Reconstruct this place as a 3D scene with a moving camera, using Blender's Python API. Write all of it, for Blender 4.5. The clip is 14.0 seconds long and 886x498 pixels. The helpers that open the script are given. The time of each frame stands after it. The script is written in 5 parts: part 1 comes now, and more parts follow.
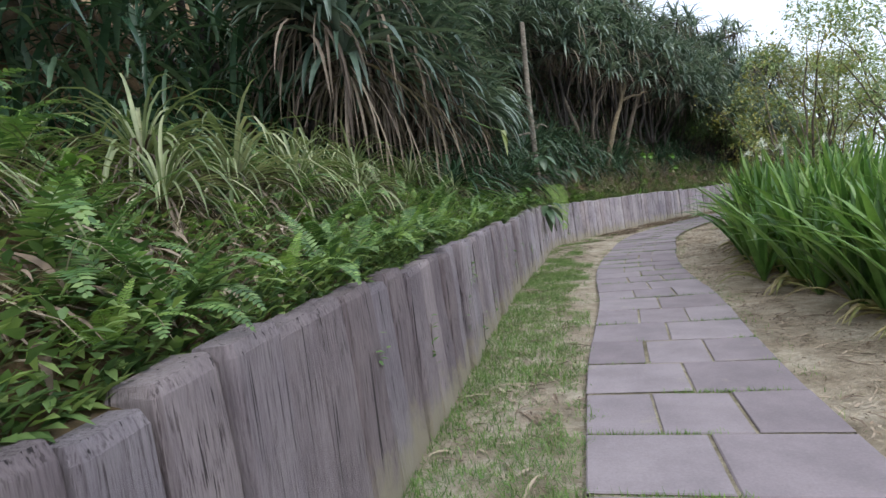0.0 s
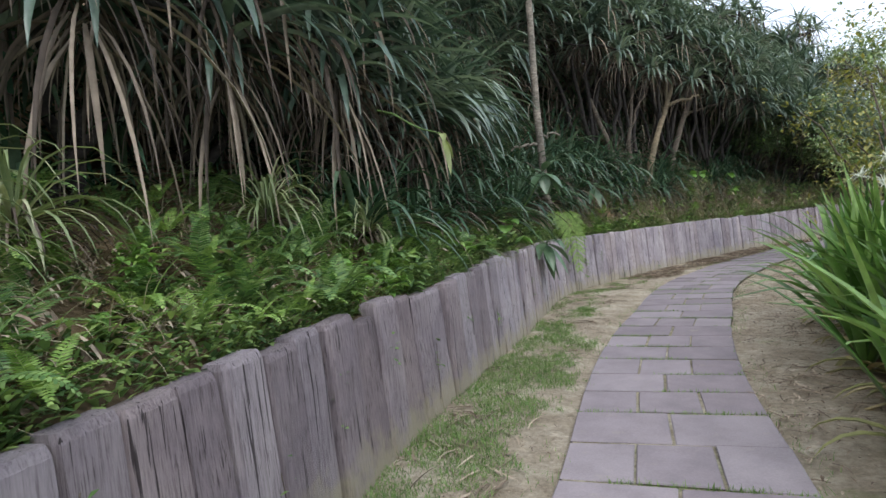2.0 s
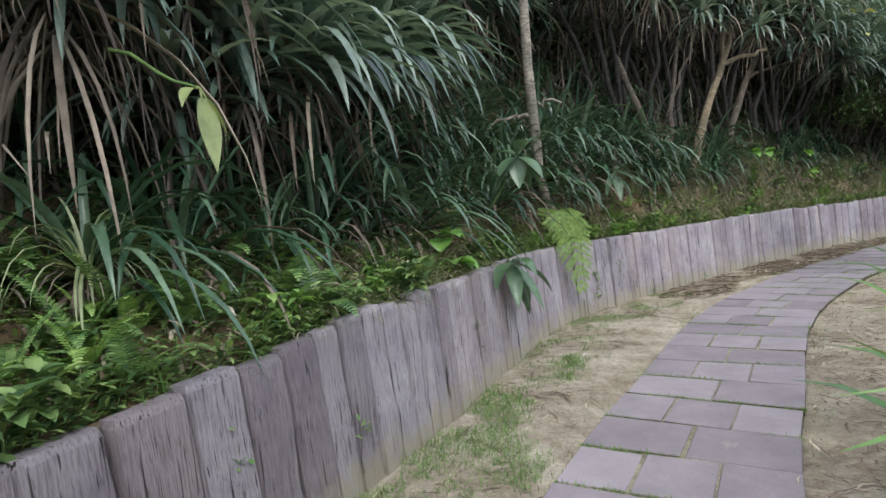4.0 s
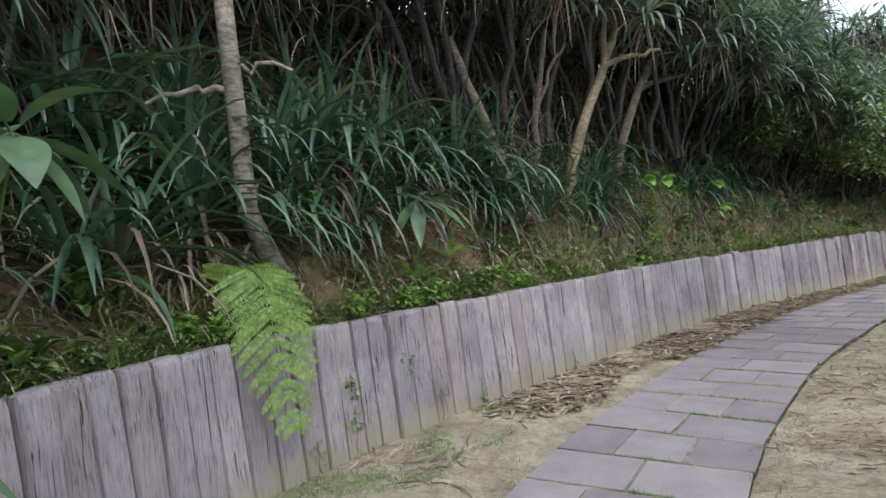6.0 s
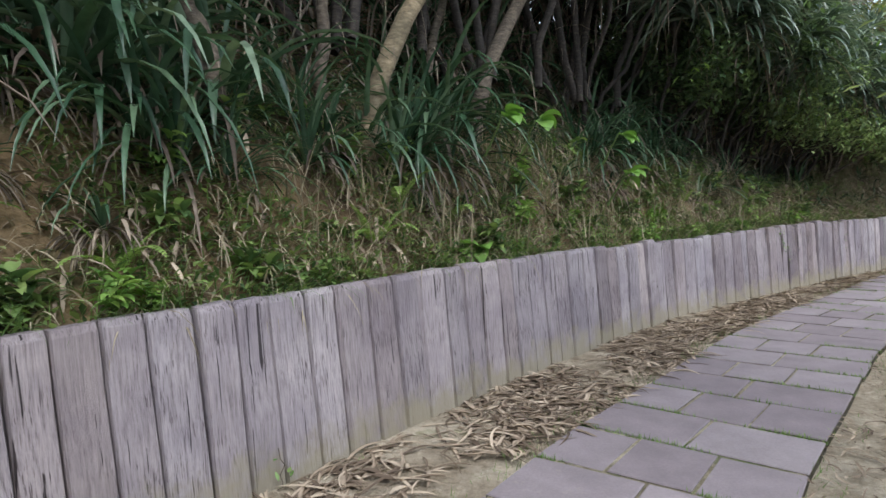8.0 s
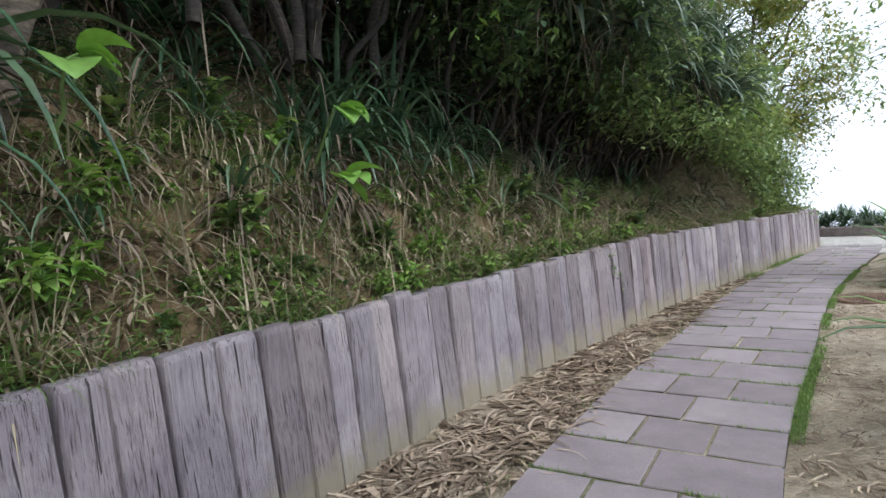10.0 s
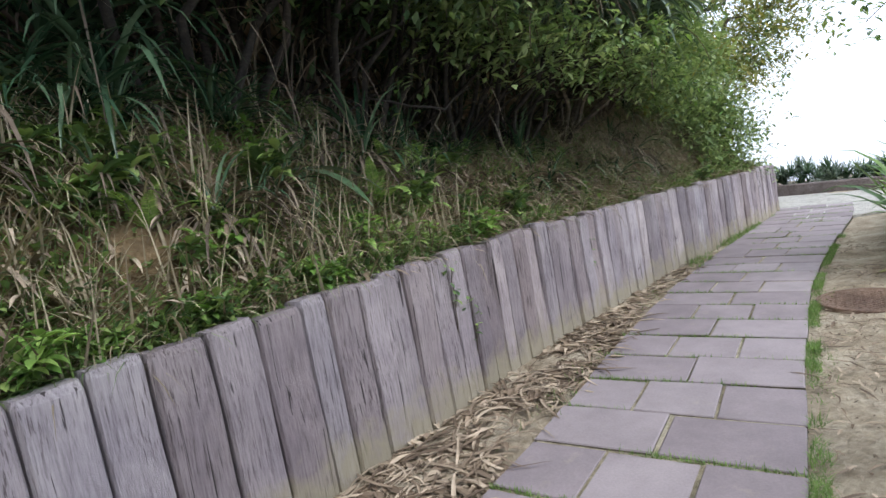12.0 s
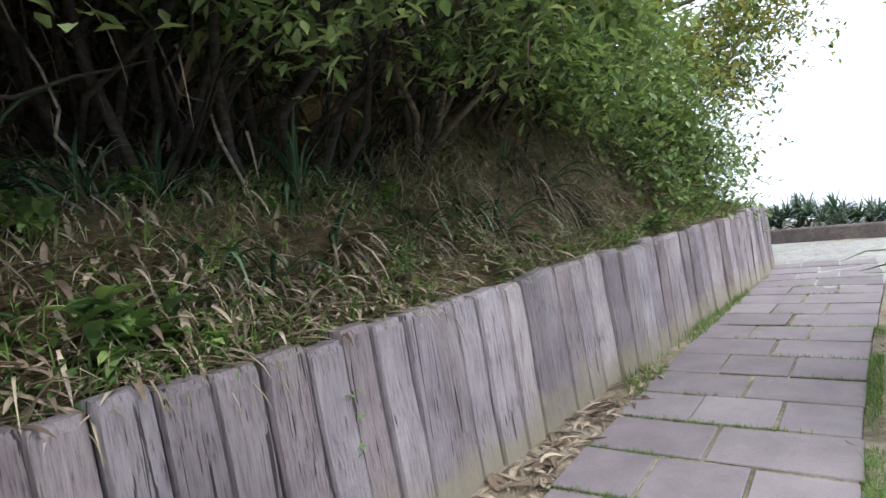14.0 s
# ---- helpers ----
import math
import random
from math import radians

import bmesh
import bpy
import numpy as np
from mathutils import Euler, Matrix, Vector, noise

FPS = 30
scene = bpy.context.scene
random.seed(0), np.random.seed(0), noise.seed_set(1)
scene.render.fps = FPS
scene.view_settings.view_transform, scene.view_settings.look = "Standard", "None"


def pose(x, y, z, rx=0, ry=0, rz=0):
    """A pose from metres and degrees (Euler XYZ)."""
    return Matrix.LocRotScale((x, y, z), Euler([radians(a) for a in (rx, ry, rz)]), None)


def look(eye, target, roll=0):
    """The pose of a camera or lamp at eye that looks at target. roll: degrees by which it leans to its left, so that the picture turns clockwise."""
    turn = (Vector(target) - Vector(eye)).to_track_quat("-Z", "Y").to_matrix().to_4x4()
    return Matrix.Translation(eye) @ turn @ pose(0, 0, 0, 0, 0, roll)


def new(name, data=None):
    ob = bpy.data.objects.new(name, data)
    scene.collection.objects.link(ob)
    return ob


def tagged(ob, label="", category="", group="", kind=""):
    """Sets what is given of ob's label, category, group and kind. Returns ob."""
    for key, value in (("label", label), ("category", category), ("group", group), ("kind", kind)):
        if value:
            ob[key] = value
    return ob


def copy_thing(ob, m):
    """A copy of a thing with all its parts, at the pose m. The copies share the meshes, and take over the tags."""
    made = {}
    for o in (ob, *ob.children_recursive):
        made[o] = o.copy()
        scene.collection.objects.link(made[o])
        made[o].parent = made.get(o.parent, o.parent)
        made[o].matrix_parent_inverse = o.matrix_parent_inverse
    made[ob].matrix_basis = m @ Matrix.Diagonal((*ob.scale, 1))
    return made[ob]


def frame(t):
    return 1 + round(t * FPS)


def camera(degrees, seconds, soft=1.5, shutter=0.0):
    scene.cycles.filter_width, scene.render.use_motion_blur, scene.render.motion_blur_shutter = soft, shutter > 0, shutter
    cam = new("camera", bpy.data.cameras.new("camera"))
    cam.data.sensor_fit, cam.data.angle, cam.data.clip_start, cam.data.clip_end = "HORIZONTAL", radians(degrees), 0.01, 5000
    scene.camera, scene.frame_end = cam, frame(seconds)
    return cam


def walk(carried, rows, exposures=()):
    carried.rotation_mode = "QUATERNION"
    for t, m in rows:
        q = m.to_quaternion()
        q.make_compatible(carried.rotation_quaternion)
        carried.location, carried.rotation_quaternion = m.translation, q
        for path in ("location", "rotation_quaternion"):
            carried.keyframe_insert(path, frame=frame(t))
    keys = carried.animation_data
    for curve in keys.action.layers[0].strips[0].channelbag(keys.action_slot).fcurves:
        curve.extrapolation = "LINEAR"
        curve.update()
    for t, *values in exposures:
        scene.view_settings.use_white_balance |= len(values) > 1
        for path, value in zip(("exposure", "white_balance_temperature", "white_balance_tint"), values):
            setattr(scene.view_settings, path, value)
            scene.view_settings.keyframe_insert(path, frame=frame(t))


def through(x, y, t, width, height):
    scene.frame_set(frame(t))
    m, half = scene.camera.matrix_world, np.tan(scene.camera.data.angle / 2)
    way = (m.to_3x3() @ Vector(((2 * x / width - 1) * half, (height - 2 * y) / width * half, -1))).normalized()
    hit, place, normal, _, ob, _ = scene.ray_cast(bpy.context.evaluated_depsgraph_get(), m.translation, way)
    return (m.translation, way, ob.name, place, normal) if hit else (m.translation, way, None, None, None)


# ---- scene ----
cam = camera(76.0, 14.0)
PATH = [
    (0, (1.813, -2.559, 1.161), (1.506, -0.588, 1.016), -6.3),
    (0.5, (1.975, -1.893, 1.238), (1.63, 0.069, 1.064), -4.0),
    (1, (2.266, -1.076, 1.286), (1.864, 0.883, 1.232), -3.1),
    (1.5, (2.432, -0.218, 1.284), (1.969, 1.718, 1.091), -2.8),
    (2, (2.673, 0.659, 1.327), (2.197, 2.6, 1.251), -5.3),
    (2.2, (2.733, 0.952, 1.298), (2.129, 2.855, 1.192), -5.2),
    (4.3, (3.405, 3.934, 1.503), (2.718, 5.808, 1.375), -5.2),
    (4.5, (3.433, 4.271, 1.483), (2.713, 6.133, 1.359), -4.0),
    (5, (3.728, 5.42, 1.338), (3.139, 7.331, 1.378), -6.8),
    (5.5, (3.803, 6.407, 1.297), (3.204, 8.308, 1.136), -4.5),
    (6, (4.29, 7.394, 1.373), (3.851, 9.345, 1.379), -5.6),
    (6.5, (4.38, 8.272, 1.393), (3.794, 10.17, 1.161), -4.0),
    (6.9, (4.677, 8.971, 1.331), (4.176, 10.907, 1.269), -6.0),
    (7, (4.788, 9.145, 1.327), (4.312, 11.087, 1.382), -6.3),
    (7.5, (5.115, 9.866, 1.34), (4.632, 11.805, 1.243), -5.9),
    (8, (5.344, 10.883, 1.259), (5.105, 12.865, 1.149), -2.9),
    (8.5, (5.574, 11.689, 1.225), (5.51, 13.686, 1.128), -2.7),
    (9, (5.906, 12.379, 1.213), (6.035, 14.371, 1.098), -3.9),
    (9.2, (6.049, 12.658, 1.251), (6.23, 14.648, 1.17), -3.2),
    (11.3, (7.713, 14.908, 1.396), (7.99, 16.878, 1.188), -7.8),
    (11.5, (7.88, 15.117, 1.377), (8.057, 17.099, 1.175), -8.3),
    (12, (8.467, 15.939, 1.302), (8.812, 17.898, 1.086), -8.6),
    (12.5, (9.047, 16.699, 1.306), (9.498, 18.642, 1.15), -9.1),
    (13, (9.547, 17.321, 1.287), (10.049, 19.249, 1.103), -8.3),
    (13.5, (10.086, 17.822, 1.304), (10.581, 19.758, 1.215), -9.1),
    (14, (10.558, 18.334, 1.276), (10.937, 20.295, 1.166), -8.4),
]
walk(cam, [(t, look(eye, target, roll)) for t, eye, target, roll in PATH],
     exposures=[(0, 0.4), (2.2, 0.5), (4.4, 0.72), (6, 0.66), (8.5, 0.7), (11.5, 0.76), (14, 0.88)])

# ---- light ----
world = bpy.data.worlds.new("world")
scene.world = world
world.use_nodes = True
wn = world.node_tree
sky = wn.nodes.new("ShaderNodeTexSky")
sky.sky_type = "NISHITA"
sky.sun_disc = False
sky.sun_elevation, sky.sun_rotation = radians(52), radians(225)
sky.air_density, sky.dust_density, sky.ozone_density = 1.0, 6.0, 1.0
# an overcast veil evens the sky's colour out to a pale grey
veil = wn.nodes.new("ShaderNodeMix")
veil.data_type = "RGBA"
veil.inputs[0].default_value = 0.72
veil.inputs[7].default_value = (9.3, 10.45, 12.8, 1)
wn.links.new(sky.outputs[0], veil.inputs[6])
wn.links.new(veil.outputs[2], wn.nodes["Background"].inputs[0])
wn.nodes["Background"].inputs[1].default_value = 0.13
sun_data = bpy.data.lights.new("sun", "SUN")
sun_data.energy, sun_data.angle, sun_data.color = 1.2, radians(25), (1.0, 0.98, 0.94)
sun = new("sun", sun_data)
sun.matrix_world = look((0, 0, 0), (math.sin(radians(225)) * math.cos(radians(52)), -math.cos(radians(225)) * math.cos(radians(52)), -math.sin(radians(52))))

# ---- materials ----


def nodes_of(name):
    m = bpy.data.materials.new(name)
    m.use_nodes = True
    t = m.node_tree
    return m, t, t.nodes["Principled BSDF"], t.nodes, t.links


def ramp_node(t, stops):
    r = t.nodes.new("ShaderNodeValToRGB")
    el = r.color_ramp.elements
    while len(el) < len(stops):
        el.new(0.5)
    for e, (p, c) in zip(el, stops):
        e.position, e.color = p, (*c, 1)
    return r


def noise_node(t, scale, detail=6.0, rough=0.6, stretch=(1, 1, 1), world_space=True):
    n = t.nodes.new("ShaderNodeTexNoise")
    n.inputs["Scale"].default_value, n.inputs["Detail"].default_value, n.inputs["Roughness"].default_value = scale, detail, rough
    mp = t.nodes.new("ShaderNodeMapping")
    mp.inputs["Scale"].default_value = stretch
    if world_space:
        src = t.nodes.new("ShaderNodeNewGeometry").outputs["Position"]
    else:
        src = t.nodes.new("ShaderNodeTexCoord").outputs["Object"]
    t.links.new(src, mp.inputs["Vector"])
    t.links.new(mp.outputs[0], n.inputs["Vector"])
    return n


def mix_node(t, fac, a, b, mode="MIX"):
    m = t.nodes.new("ShaderNodeMix")
    m.data_type, m.blend_type = "RGBA", mode
    for sock, v in ((m.inputs[0], fac), (m.inputs[6], a), (m.inputs[7], b)):
        if hasattr(v, "links"):
            t.links.new(v, sock)
        elif isinstance(v, tuple):
            sock.default_value = (*v, 1)
        else:
            sock.default_value = v
    return m.outputs[2]


def bump_on(t, bsdf, height, strength, distance):
    b = t.nodes.new("ShaderNodeBump")
    b.inputs["Strength"].default_value, b.inputs["Distance"].default_value = strength, distance
    t.links.new(height, b.inputs["Height"])
    t.links.new(b.outputs[0], bsdf.inputs["Normal"])


def leaf_mat(name, dark, mid, light, rough=0.42, through=0.22):
    """Leaves: each island its own tone, blotched by noise, a little light let through."""
    m, t, b, n, l = nodes_of(name)
    geo = n.new("ShaderNodeNewGeometry")
    r = ramp_node(t, [(0.0, dark), (0.5, mid), (1.0, light)])
    l.new(geo.outputs["Random Per Island"], r.inputs[0])
    nz = noise_node(t, 9.0)
    tone = ramp_node(t, [(0.3, (0.62, 0.62, 0.62)), (0.7, (1.25, 1.25, 1.25))])
    l.new(nz.outputs[0], tone.inputs[0])
    col = mix_node(t, 1.0, r.outputs[0], tone.outputs[0], "MULTIPLY")
    l.new(col, b.inputs["Base Color"])
    b.inputs["Roughness"].default_value = rough
    b.inputs["Specular IOR Level"].default_value = 0.45
    tr = n.new("ShaderNodeBsdfTranslucent")
    l.new(mix_node(t, 1.0, col, (1.0, 1.05, 0.6), "MULTIPLY"), tr.inputs[0])
    mx = n.new("ShaderNodeMixShader")
    mx.inputs[0].default_value = through
    l.new(b.outputs[0], mx.inputs[1])
    l.new(tr.outputs[0], mx.inputs[2])
    l.new(mx.outputs[0], n["Material Output"].inputs[0])
    return m


M_PANDAN = leaf_mat("pandan_leaf", (0.05, 0.088, 0.062), (0.12, 0.175, 0.13), (0.30, 0.36, 0.285), 0.28)
M_STRAP = leaf_mat("strap_leaf", (0.026, 0.062, 0.034), (0.055, 0.11, 0.06), (0.14, 0.21, 0.125), 0.26, 0.16)
M_STRAP_PALE = leaf_mat("pale_strap_leaf", (0.036, 0.075, 0.046), (0.08, 0.14, 0.088), (0.22, 0.29, 0.20), 0.26, 0.18)
M_DEAD = leaf_mat("dead_leaf", (0.065, 0.048, 0.036), (0.15, 0.115, 0.085), (0.36, 0.29, 0.215), 0.75, 0.1)
M_STRAW = leaf_mat("straw", (0.17, 0.135, 0.085), (0.32, 0.265, 0.175), (0.50, 0.43, 0.30), 0.75, 0.12)
M_LITTER = leaf_mat("litter_leaf", (0.10, 0.068, 0.045), (0.24, 0.18, 0.125), (0.54, 0.44, 0.33), 0.8, 0.05)
M_FERN = leaf_mat("fern_leaf", (0.06, 0.13, 0.04), (0.135, 0.245, 0.07), (0.27, 0.39, 0.13), 0.45, 0.3)
M_PALE_GRASS = leaf_mat("pale_grass", (0.13, 0.18, 0.075), (0.25, 0.30, 0.14), (0.44, 0.45, 0.27), 0.5, 0.25)
M_FERN_BRIGHT = leaf_mat("fern_bright", (0.16, 0.28, 0.06), (0.25, 0.39, 0.095), (0.36, 0.50, 0.14), 0.45, 0.3)
M_LILY = leaf_mat("lily_leaf", (0.055, 0.13, 0.03), (0.115, 0.235, 0.052), (0.25, 0.38, 0.11), 0.3, 0.28)
M_LILY_OLD = leaf_mat("lily_old", (0.25, 0.27, 0.09), (0.36, 0.33, 0.15), (0.44, 0.36, 0.2), 0.6, 0.2)
M_BROAD = leaf_mat("broad_leaf", (0.05, 0.10, 0.05), (0.085, 0.15, 0.075), (0.14, 0.215, 0.12), 0.3, 0.15)
M_MOTTLED = leaf_mat("mottled_leaf", (0.16, 0.24, 0.09), (0.3, 0.36, 0.14), (0.42, 0.4, 0.16), 0.4, 0.25)
M_HEART = leaf_mat("heart_leaf", (0.12, 0.25, 0.05), (0.17, 0.33, 0.07), (0.22, 0.40, 0.09), 0.42, 0.3)
M_WEED = leaf_mat("weed_leaf", (0.055, 0.11, 0.042), (0.14, 0.23, 0.075), (0.34, 0.45, 0.15), 0.42, 0.3)
M_SPRIG = leaf_mat("sprig_leaf", (0.125, 0.25, 0.055), (0.21, 0.37, 0.085), (0.35, 0.49, 0.14), 0.42, 0.34)
M_GRASS = leaf_mat("grass_blade", (0.10, 0.185, 0.045), (0.15, 0.26, 0.065), (0.25, 0.36, 0.11), 0.55, 0.25)
M_TREE = leaf_mat("tree_leaf", (0.09, 0.155, 0.066), (0.215, 0.305, 0.125), (0.40, 0.48, 0.225), 0.3, 0.38)
M_SHRUB = leaf_mat("shrub_leaf", (0.035, 0.07, 0.034), (0.075, 0.13, 0.055), (0.18, 0.27, 0.10), 0.28, 0.25)
M_YELLOW = leaf_mat("yellowing_leaf", (0.16, 0.19, 0.05), (0.27, 0.27, 0.075), (0.40, 0.35, 0.10), 0.5, 0.3)
M_PETAL = leaf_mat("white_petal", (0.72, 0.74, 0.68), (0.8, 0.82, 0.78), (0.85, 0.86, 0.82), 0.5, 0.2)


def bark_mat(name, a, b_col, c):
    m, t, b, n, l = nodes_of(name)
    nz = noise_node(t, 14.0, stretch=(1, 1, 2.6))
    r = ramp_node(t, [(0.32, a), (0.52, b_col), (0.7, c)])
    l.new(nz.outputs[0], r.inputs[0])
    big = noise_node(t, 3.0)
    tone = ramp_node(t, [(0.35, (0.6, 0.62, 0.6)), (0.65, (1.1, 1.08, 1.05))])
    l.new(big.outputs[0], tone.inputs[0])
    l.new(mix_node(t, 1.0, r.outputs[0], tone.outputs[0], "MULTIPLY"), b.inputs["Base Color"])
    b.inputs["Roughness"].default_value = 0.9
    bump_on(t, b, nz.outputs[0], 0.8, 0.02)
    return m


M_BARK_PALE = bark_mat("bark_pale", (0.11, 0.09, 0.07), (0.25, 0.215, 0.17), (0.38, 0.335, 0.28))
M_BARK_TAN = bark_mat("bark_tan", (0.10, 0.08, 0.05), (0.21, 0.165, 0.10), (0.31, 0.25, 0.165))
# brown bark darkened so its colour holds the shade inside the thicket
M_BARK_SHADED = bark_mat("bark_shaded", (0.016, 0.013, 0.011), (0.036, 0.029, 0.024), (0.07, 0.057, 0.046))
M_BARK = bark_mat("bark_brown", (0.05, 0.038, 0.03), (0.12, 0.095, 0.07), (0.21, 0.17, 0.13))


def wood_mat(name, tones):
    m, t, b, n, l = nodes_of(name)
    info = n.new("ShaderNodeObjectInfo")
    base = ramp_node(t, list(zip((0.0, 0.35, 0.7, 1.0), tones)))
    l.new(info.outputs["Random"], base.inputs[0])
    grain = noise_node(t, 95.0, 9.0, 0.78, (1, 1, 0.05))
    g = ramp_node(t, [(0.34, (0.55, 0.52, 0.53)), (0.5, (1.08, 1.08, 1.08)), (0.64, (1.36, 1.35, 1.34))])
    l.new(grain.outputs[0], g.inputs[0])
    col = mix_node(t, 0.85, base.outputs[0], g.outputs[0], "MULTIPLY")
    crack = noise_node(t, 58.0, 2.5, 0.55, (1, 1, 0.014))
    cr = ramp_node(t, [(0.325, (0.09, 0.075, 0.075)), (0.35, (1, 1, 1))])
    l.new(crack.outputs[0], cr.inputs[0])
    col = mix_node(t, 0.9, col, cr.outputs[0], "MULTIPLY")
    crack.inputs["Distortion"].default_value = 0.35
    fine = noise_node(t, 150.0, 4.0, 0.6, (1, 1, 0.045))
    fr = ramp_node(t, [(0.38, (0.35, 0.32, 0.32)), (0.45, (1, 1, 1))])
    l.new(fine.outputs[0], fr.inputs[0])
    where = noise_node(t, 3.4, 3.0)
    wr = ramp_node(t, [(0.42, (0, 0, 0)), (0.6, (1, 1, 1))])
    l.new(where.outputs[0], wr.inputs[0])
    col = mix_node(t, wr.outputs[0], col, mix_node(t, 1.0, col, fr.outputs[0], "MULTIPLY"))
    hue = n.new("ShaderNodeMath")
    hue.operation = "FRACT"
    hm = n.new("ShaderNodeMath")
    hm.operation = "MULTIPLY"
    hm.inputs[1].default_value = 7.31
    l.new(info.outputs["Random"], hm.inputs[0])
    l.new(hm.outputs[0], hue.inputs[0])
    tint = ramp_node(t, [(0.0, (1.03, 1.0, 0.96)), (0.5, (1.0, 1.0, 1.0)), (1.0, (0.97, 1.0, 1.02))])
    l.new(hue.outputs[0], tint.inputs[0])
    col = mix_node(t, 1.0, col, tint.outputs[0], "MULTIPLY")
    patch = noise_node(t, 2.3, 5.0)
    p = ramp_node(t, [(0.38, (0.82, 0.79, 0.82)), (0.62, (1.12, 1.1, 1.08))])
    l.new(patch.outputs[0], p.inputs[0])
    col = mix_node(t, 1.0, col, p.outputs[0], "MULTIPLY")
    # dried mud and algae splashed up from the soil, with a ragged upper edge
    sep = n.new("ShaderNodeSeparateXYZ")
    geo = n.new("ShaderNodeNewGeometry")
    l.new(geo.outputs["Position"], sep.inputs[0])
    mud_n = noise_node(t, 7.0, 6.0)
    ma = n.new("ShaderNodeMath")
    ma.operation = "MULTIPLY_ADD"
    l.new(mud_n.outputs[0], ma.inputs[0])
    ma.inputs[1].default_value = 0.55
    ma.inputs[2].default_value = -0.11
    sub = n.new("ShaderNodeMath")
    sub.operation = "SUBTRACT"
    l.new(ma.outputs[0], sub.inputs[0])
    l.new(sep.outputs["Z"], sub.inputs[1])
    mr = n.new("ShaderNodeMapRange")
    mr.inputs[1].default_value, mr.inputs[2].default_value = -0.08, 0.1
    mr.inputs[3].default_value, mr.inputs[4].default_value = 0.0, 0.75
    l.new(sub.outputs[0], mr.inputs[0])
    col = mix_node(t, mr.outputs[0], col, (0.36, 0.315, 0.21))
    l.new(col, b.inputs["Base Color"])
    b.inputs["Roughness"].default_value = 0.82
    add = n.new("ShaderNodeMath")
    add.operation = "ADD"
    l.new(grain.outputs[0], add.inputs[0])
    l.new(cr.outputs[0], add.inputs[1])
    bump_on(t, b, add.outputs[0], 0.9, 0.02)
    return m


M_WOOD = wood_mat("weathered_sleeper", ((0.295, 0.26, 0.272), (0.34, 0.302, 0.315), (0.375, 0.336, 0.348), (0.425, 0.386, 0.396)))
M_WOOD_DARK = wood_mat("stained_sleeper", ((0.195, 0.163, 0.17), (0.24, 0.204, 0.212), (0.275, 0.237, 0.245), (0.33, 0.291, 0.30)))


def paver_mat():
    m, t, b, n, l = nodes_of("slate_paver")
    info = n.new("ShaderNodeObjectInfo")
    base = ramp_node(t, [(0.0, (0.208, 0.177, 0.187)), (0.5, (0.243, 0.21, 0.221)), (1.0, (0.285, 0.25, 0.26))])
    l.new(info.outputs["Random"], base.inputs[0])
    a = noise_node(t, 3.2, 7.0)
    ra = ramp_node(t, [(0.35, (0.86, 0.85, 0.85)), (0.65, (1.1, 1.09, 1.08))])
    l.new(a.outputs[0], ra.inputs[0])
    fine = noise_node(t, 90.0, 4.0)
    rf = ramp_node(t, [(0.3, (0.9, 0.9, 0.9)), (0.7, (1.07, 1.07, 1.07))])
    l.new(fine.outputs[0], rf.inputs[0])
    col = mix_node(t, 1.0, mix_node(t, 1.0, base.outputs[0], ra.outputs[0], "MULTIPLY"), rf.outputs[0], "MULTIPLY")
    dirt = noise_node(t, 5.5, 9.0, 0.7)
    rd = ramp_node(t, [(0.6, (0, 0, 0)), (0.78, (0.55, 0.55, 0.55))])
    l.new(dirt.outputs[0], rd.inputs[0])
    l.new(mix_node(t, rd.outputs[0], col, (0.36, 0.32, 0.25)), b.inputs["Base Color"])
    b.inputs["Roughness"].default_value = 0.78
    b.inputs["Specular IOR Level"].default_value = 0.3
    bump_on(t, b, fine.outputs[0], 0.3, 0.004)
    return m


M_PAVER = paver_mat()



def soil_mat(name, dark, mid, light, green, amount):
    m, t, b, n, l = nodes_of(name)
    a = noise_node(t, 2.1, 8.0, 0.62)
    r = ramp_node(t, [(0.3, dark), (0.5, mid), (0.68, light)])
    l.new(a.outputs[0], r.inputs[0])
    f = noise_node(t, 34.0, 6.0, 0.7)
    rf = ramp_node(t, [(0.3, (0.7, 0.69, 0.67)), (0.7, (1.15, 1.15, 1.15))])
    l.new(f.outputs[0], rf.inputs[0])
    col = mix_node(t, 1.0, r.outputs[0], rf.outputs[0], "MULTIPLY")
    sp = noise_node(t, 11.0, 9.0, 0.75)
    rs = ramp_node(t, [(0.36, (0.72, 0.7, 0.66)), (0.5, (1.0, 1.0, 1.0)), (0.64, (1.14, 1.13, 1.1))])
    l.new(sp.outputs[0], rs.inputs[0])
    col = mix_node(t, 1.0, col, rs.outputs[0], "MULTIPLY")
    g = noise_node(t, 1.5, 7.0, 0.7)
    rg = ramp_node(t, [(amount, (0, 0, 0)), (amount + 0.12, (0.8, 0.8, 0.8))])
    l.new(g.outputs[0], rg.inputs[0])
    l.new(mix_node(t, rg.outputs[0], col, green), b.inputs["Base Color"])
    b.inputs["Roughness"].default_value = 0.95
    b.inputs["Specular IOR Level"].default_value = 0.2
    hs = n.new("ShaderNodeMath")
    hs.operation = "ADD"
    l.new(f.outputs[0], hs.inputs[0])
    l.new(sp.outputs[0], hs.inputs[1])
    bump_on(t, b, hs.outputs[0], 0.9, 0.035)
    return m


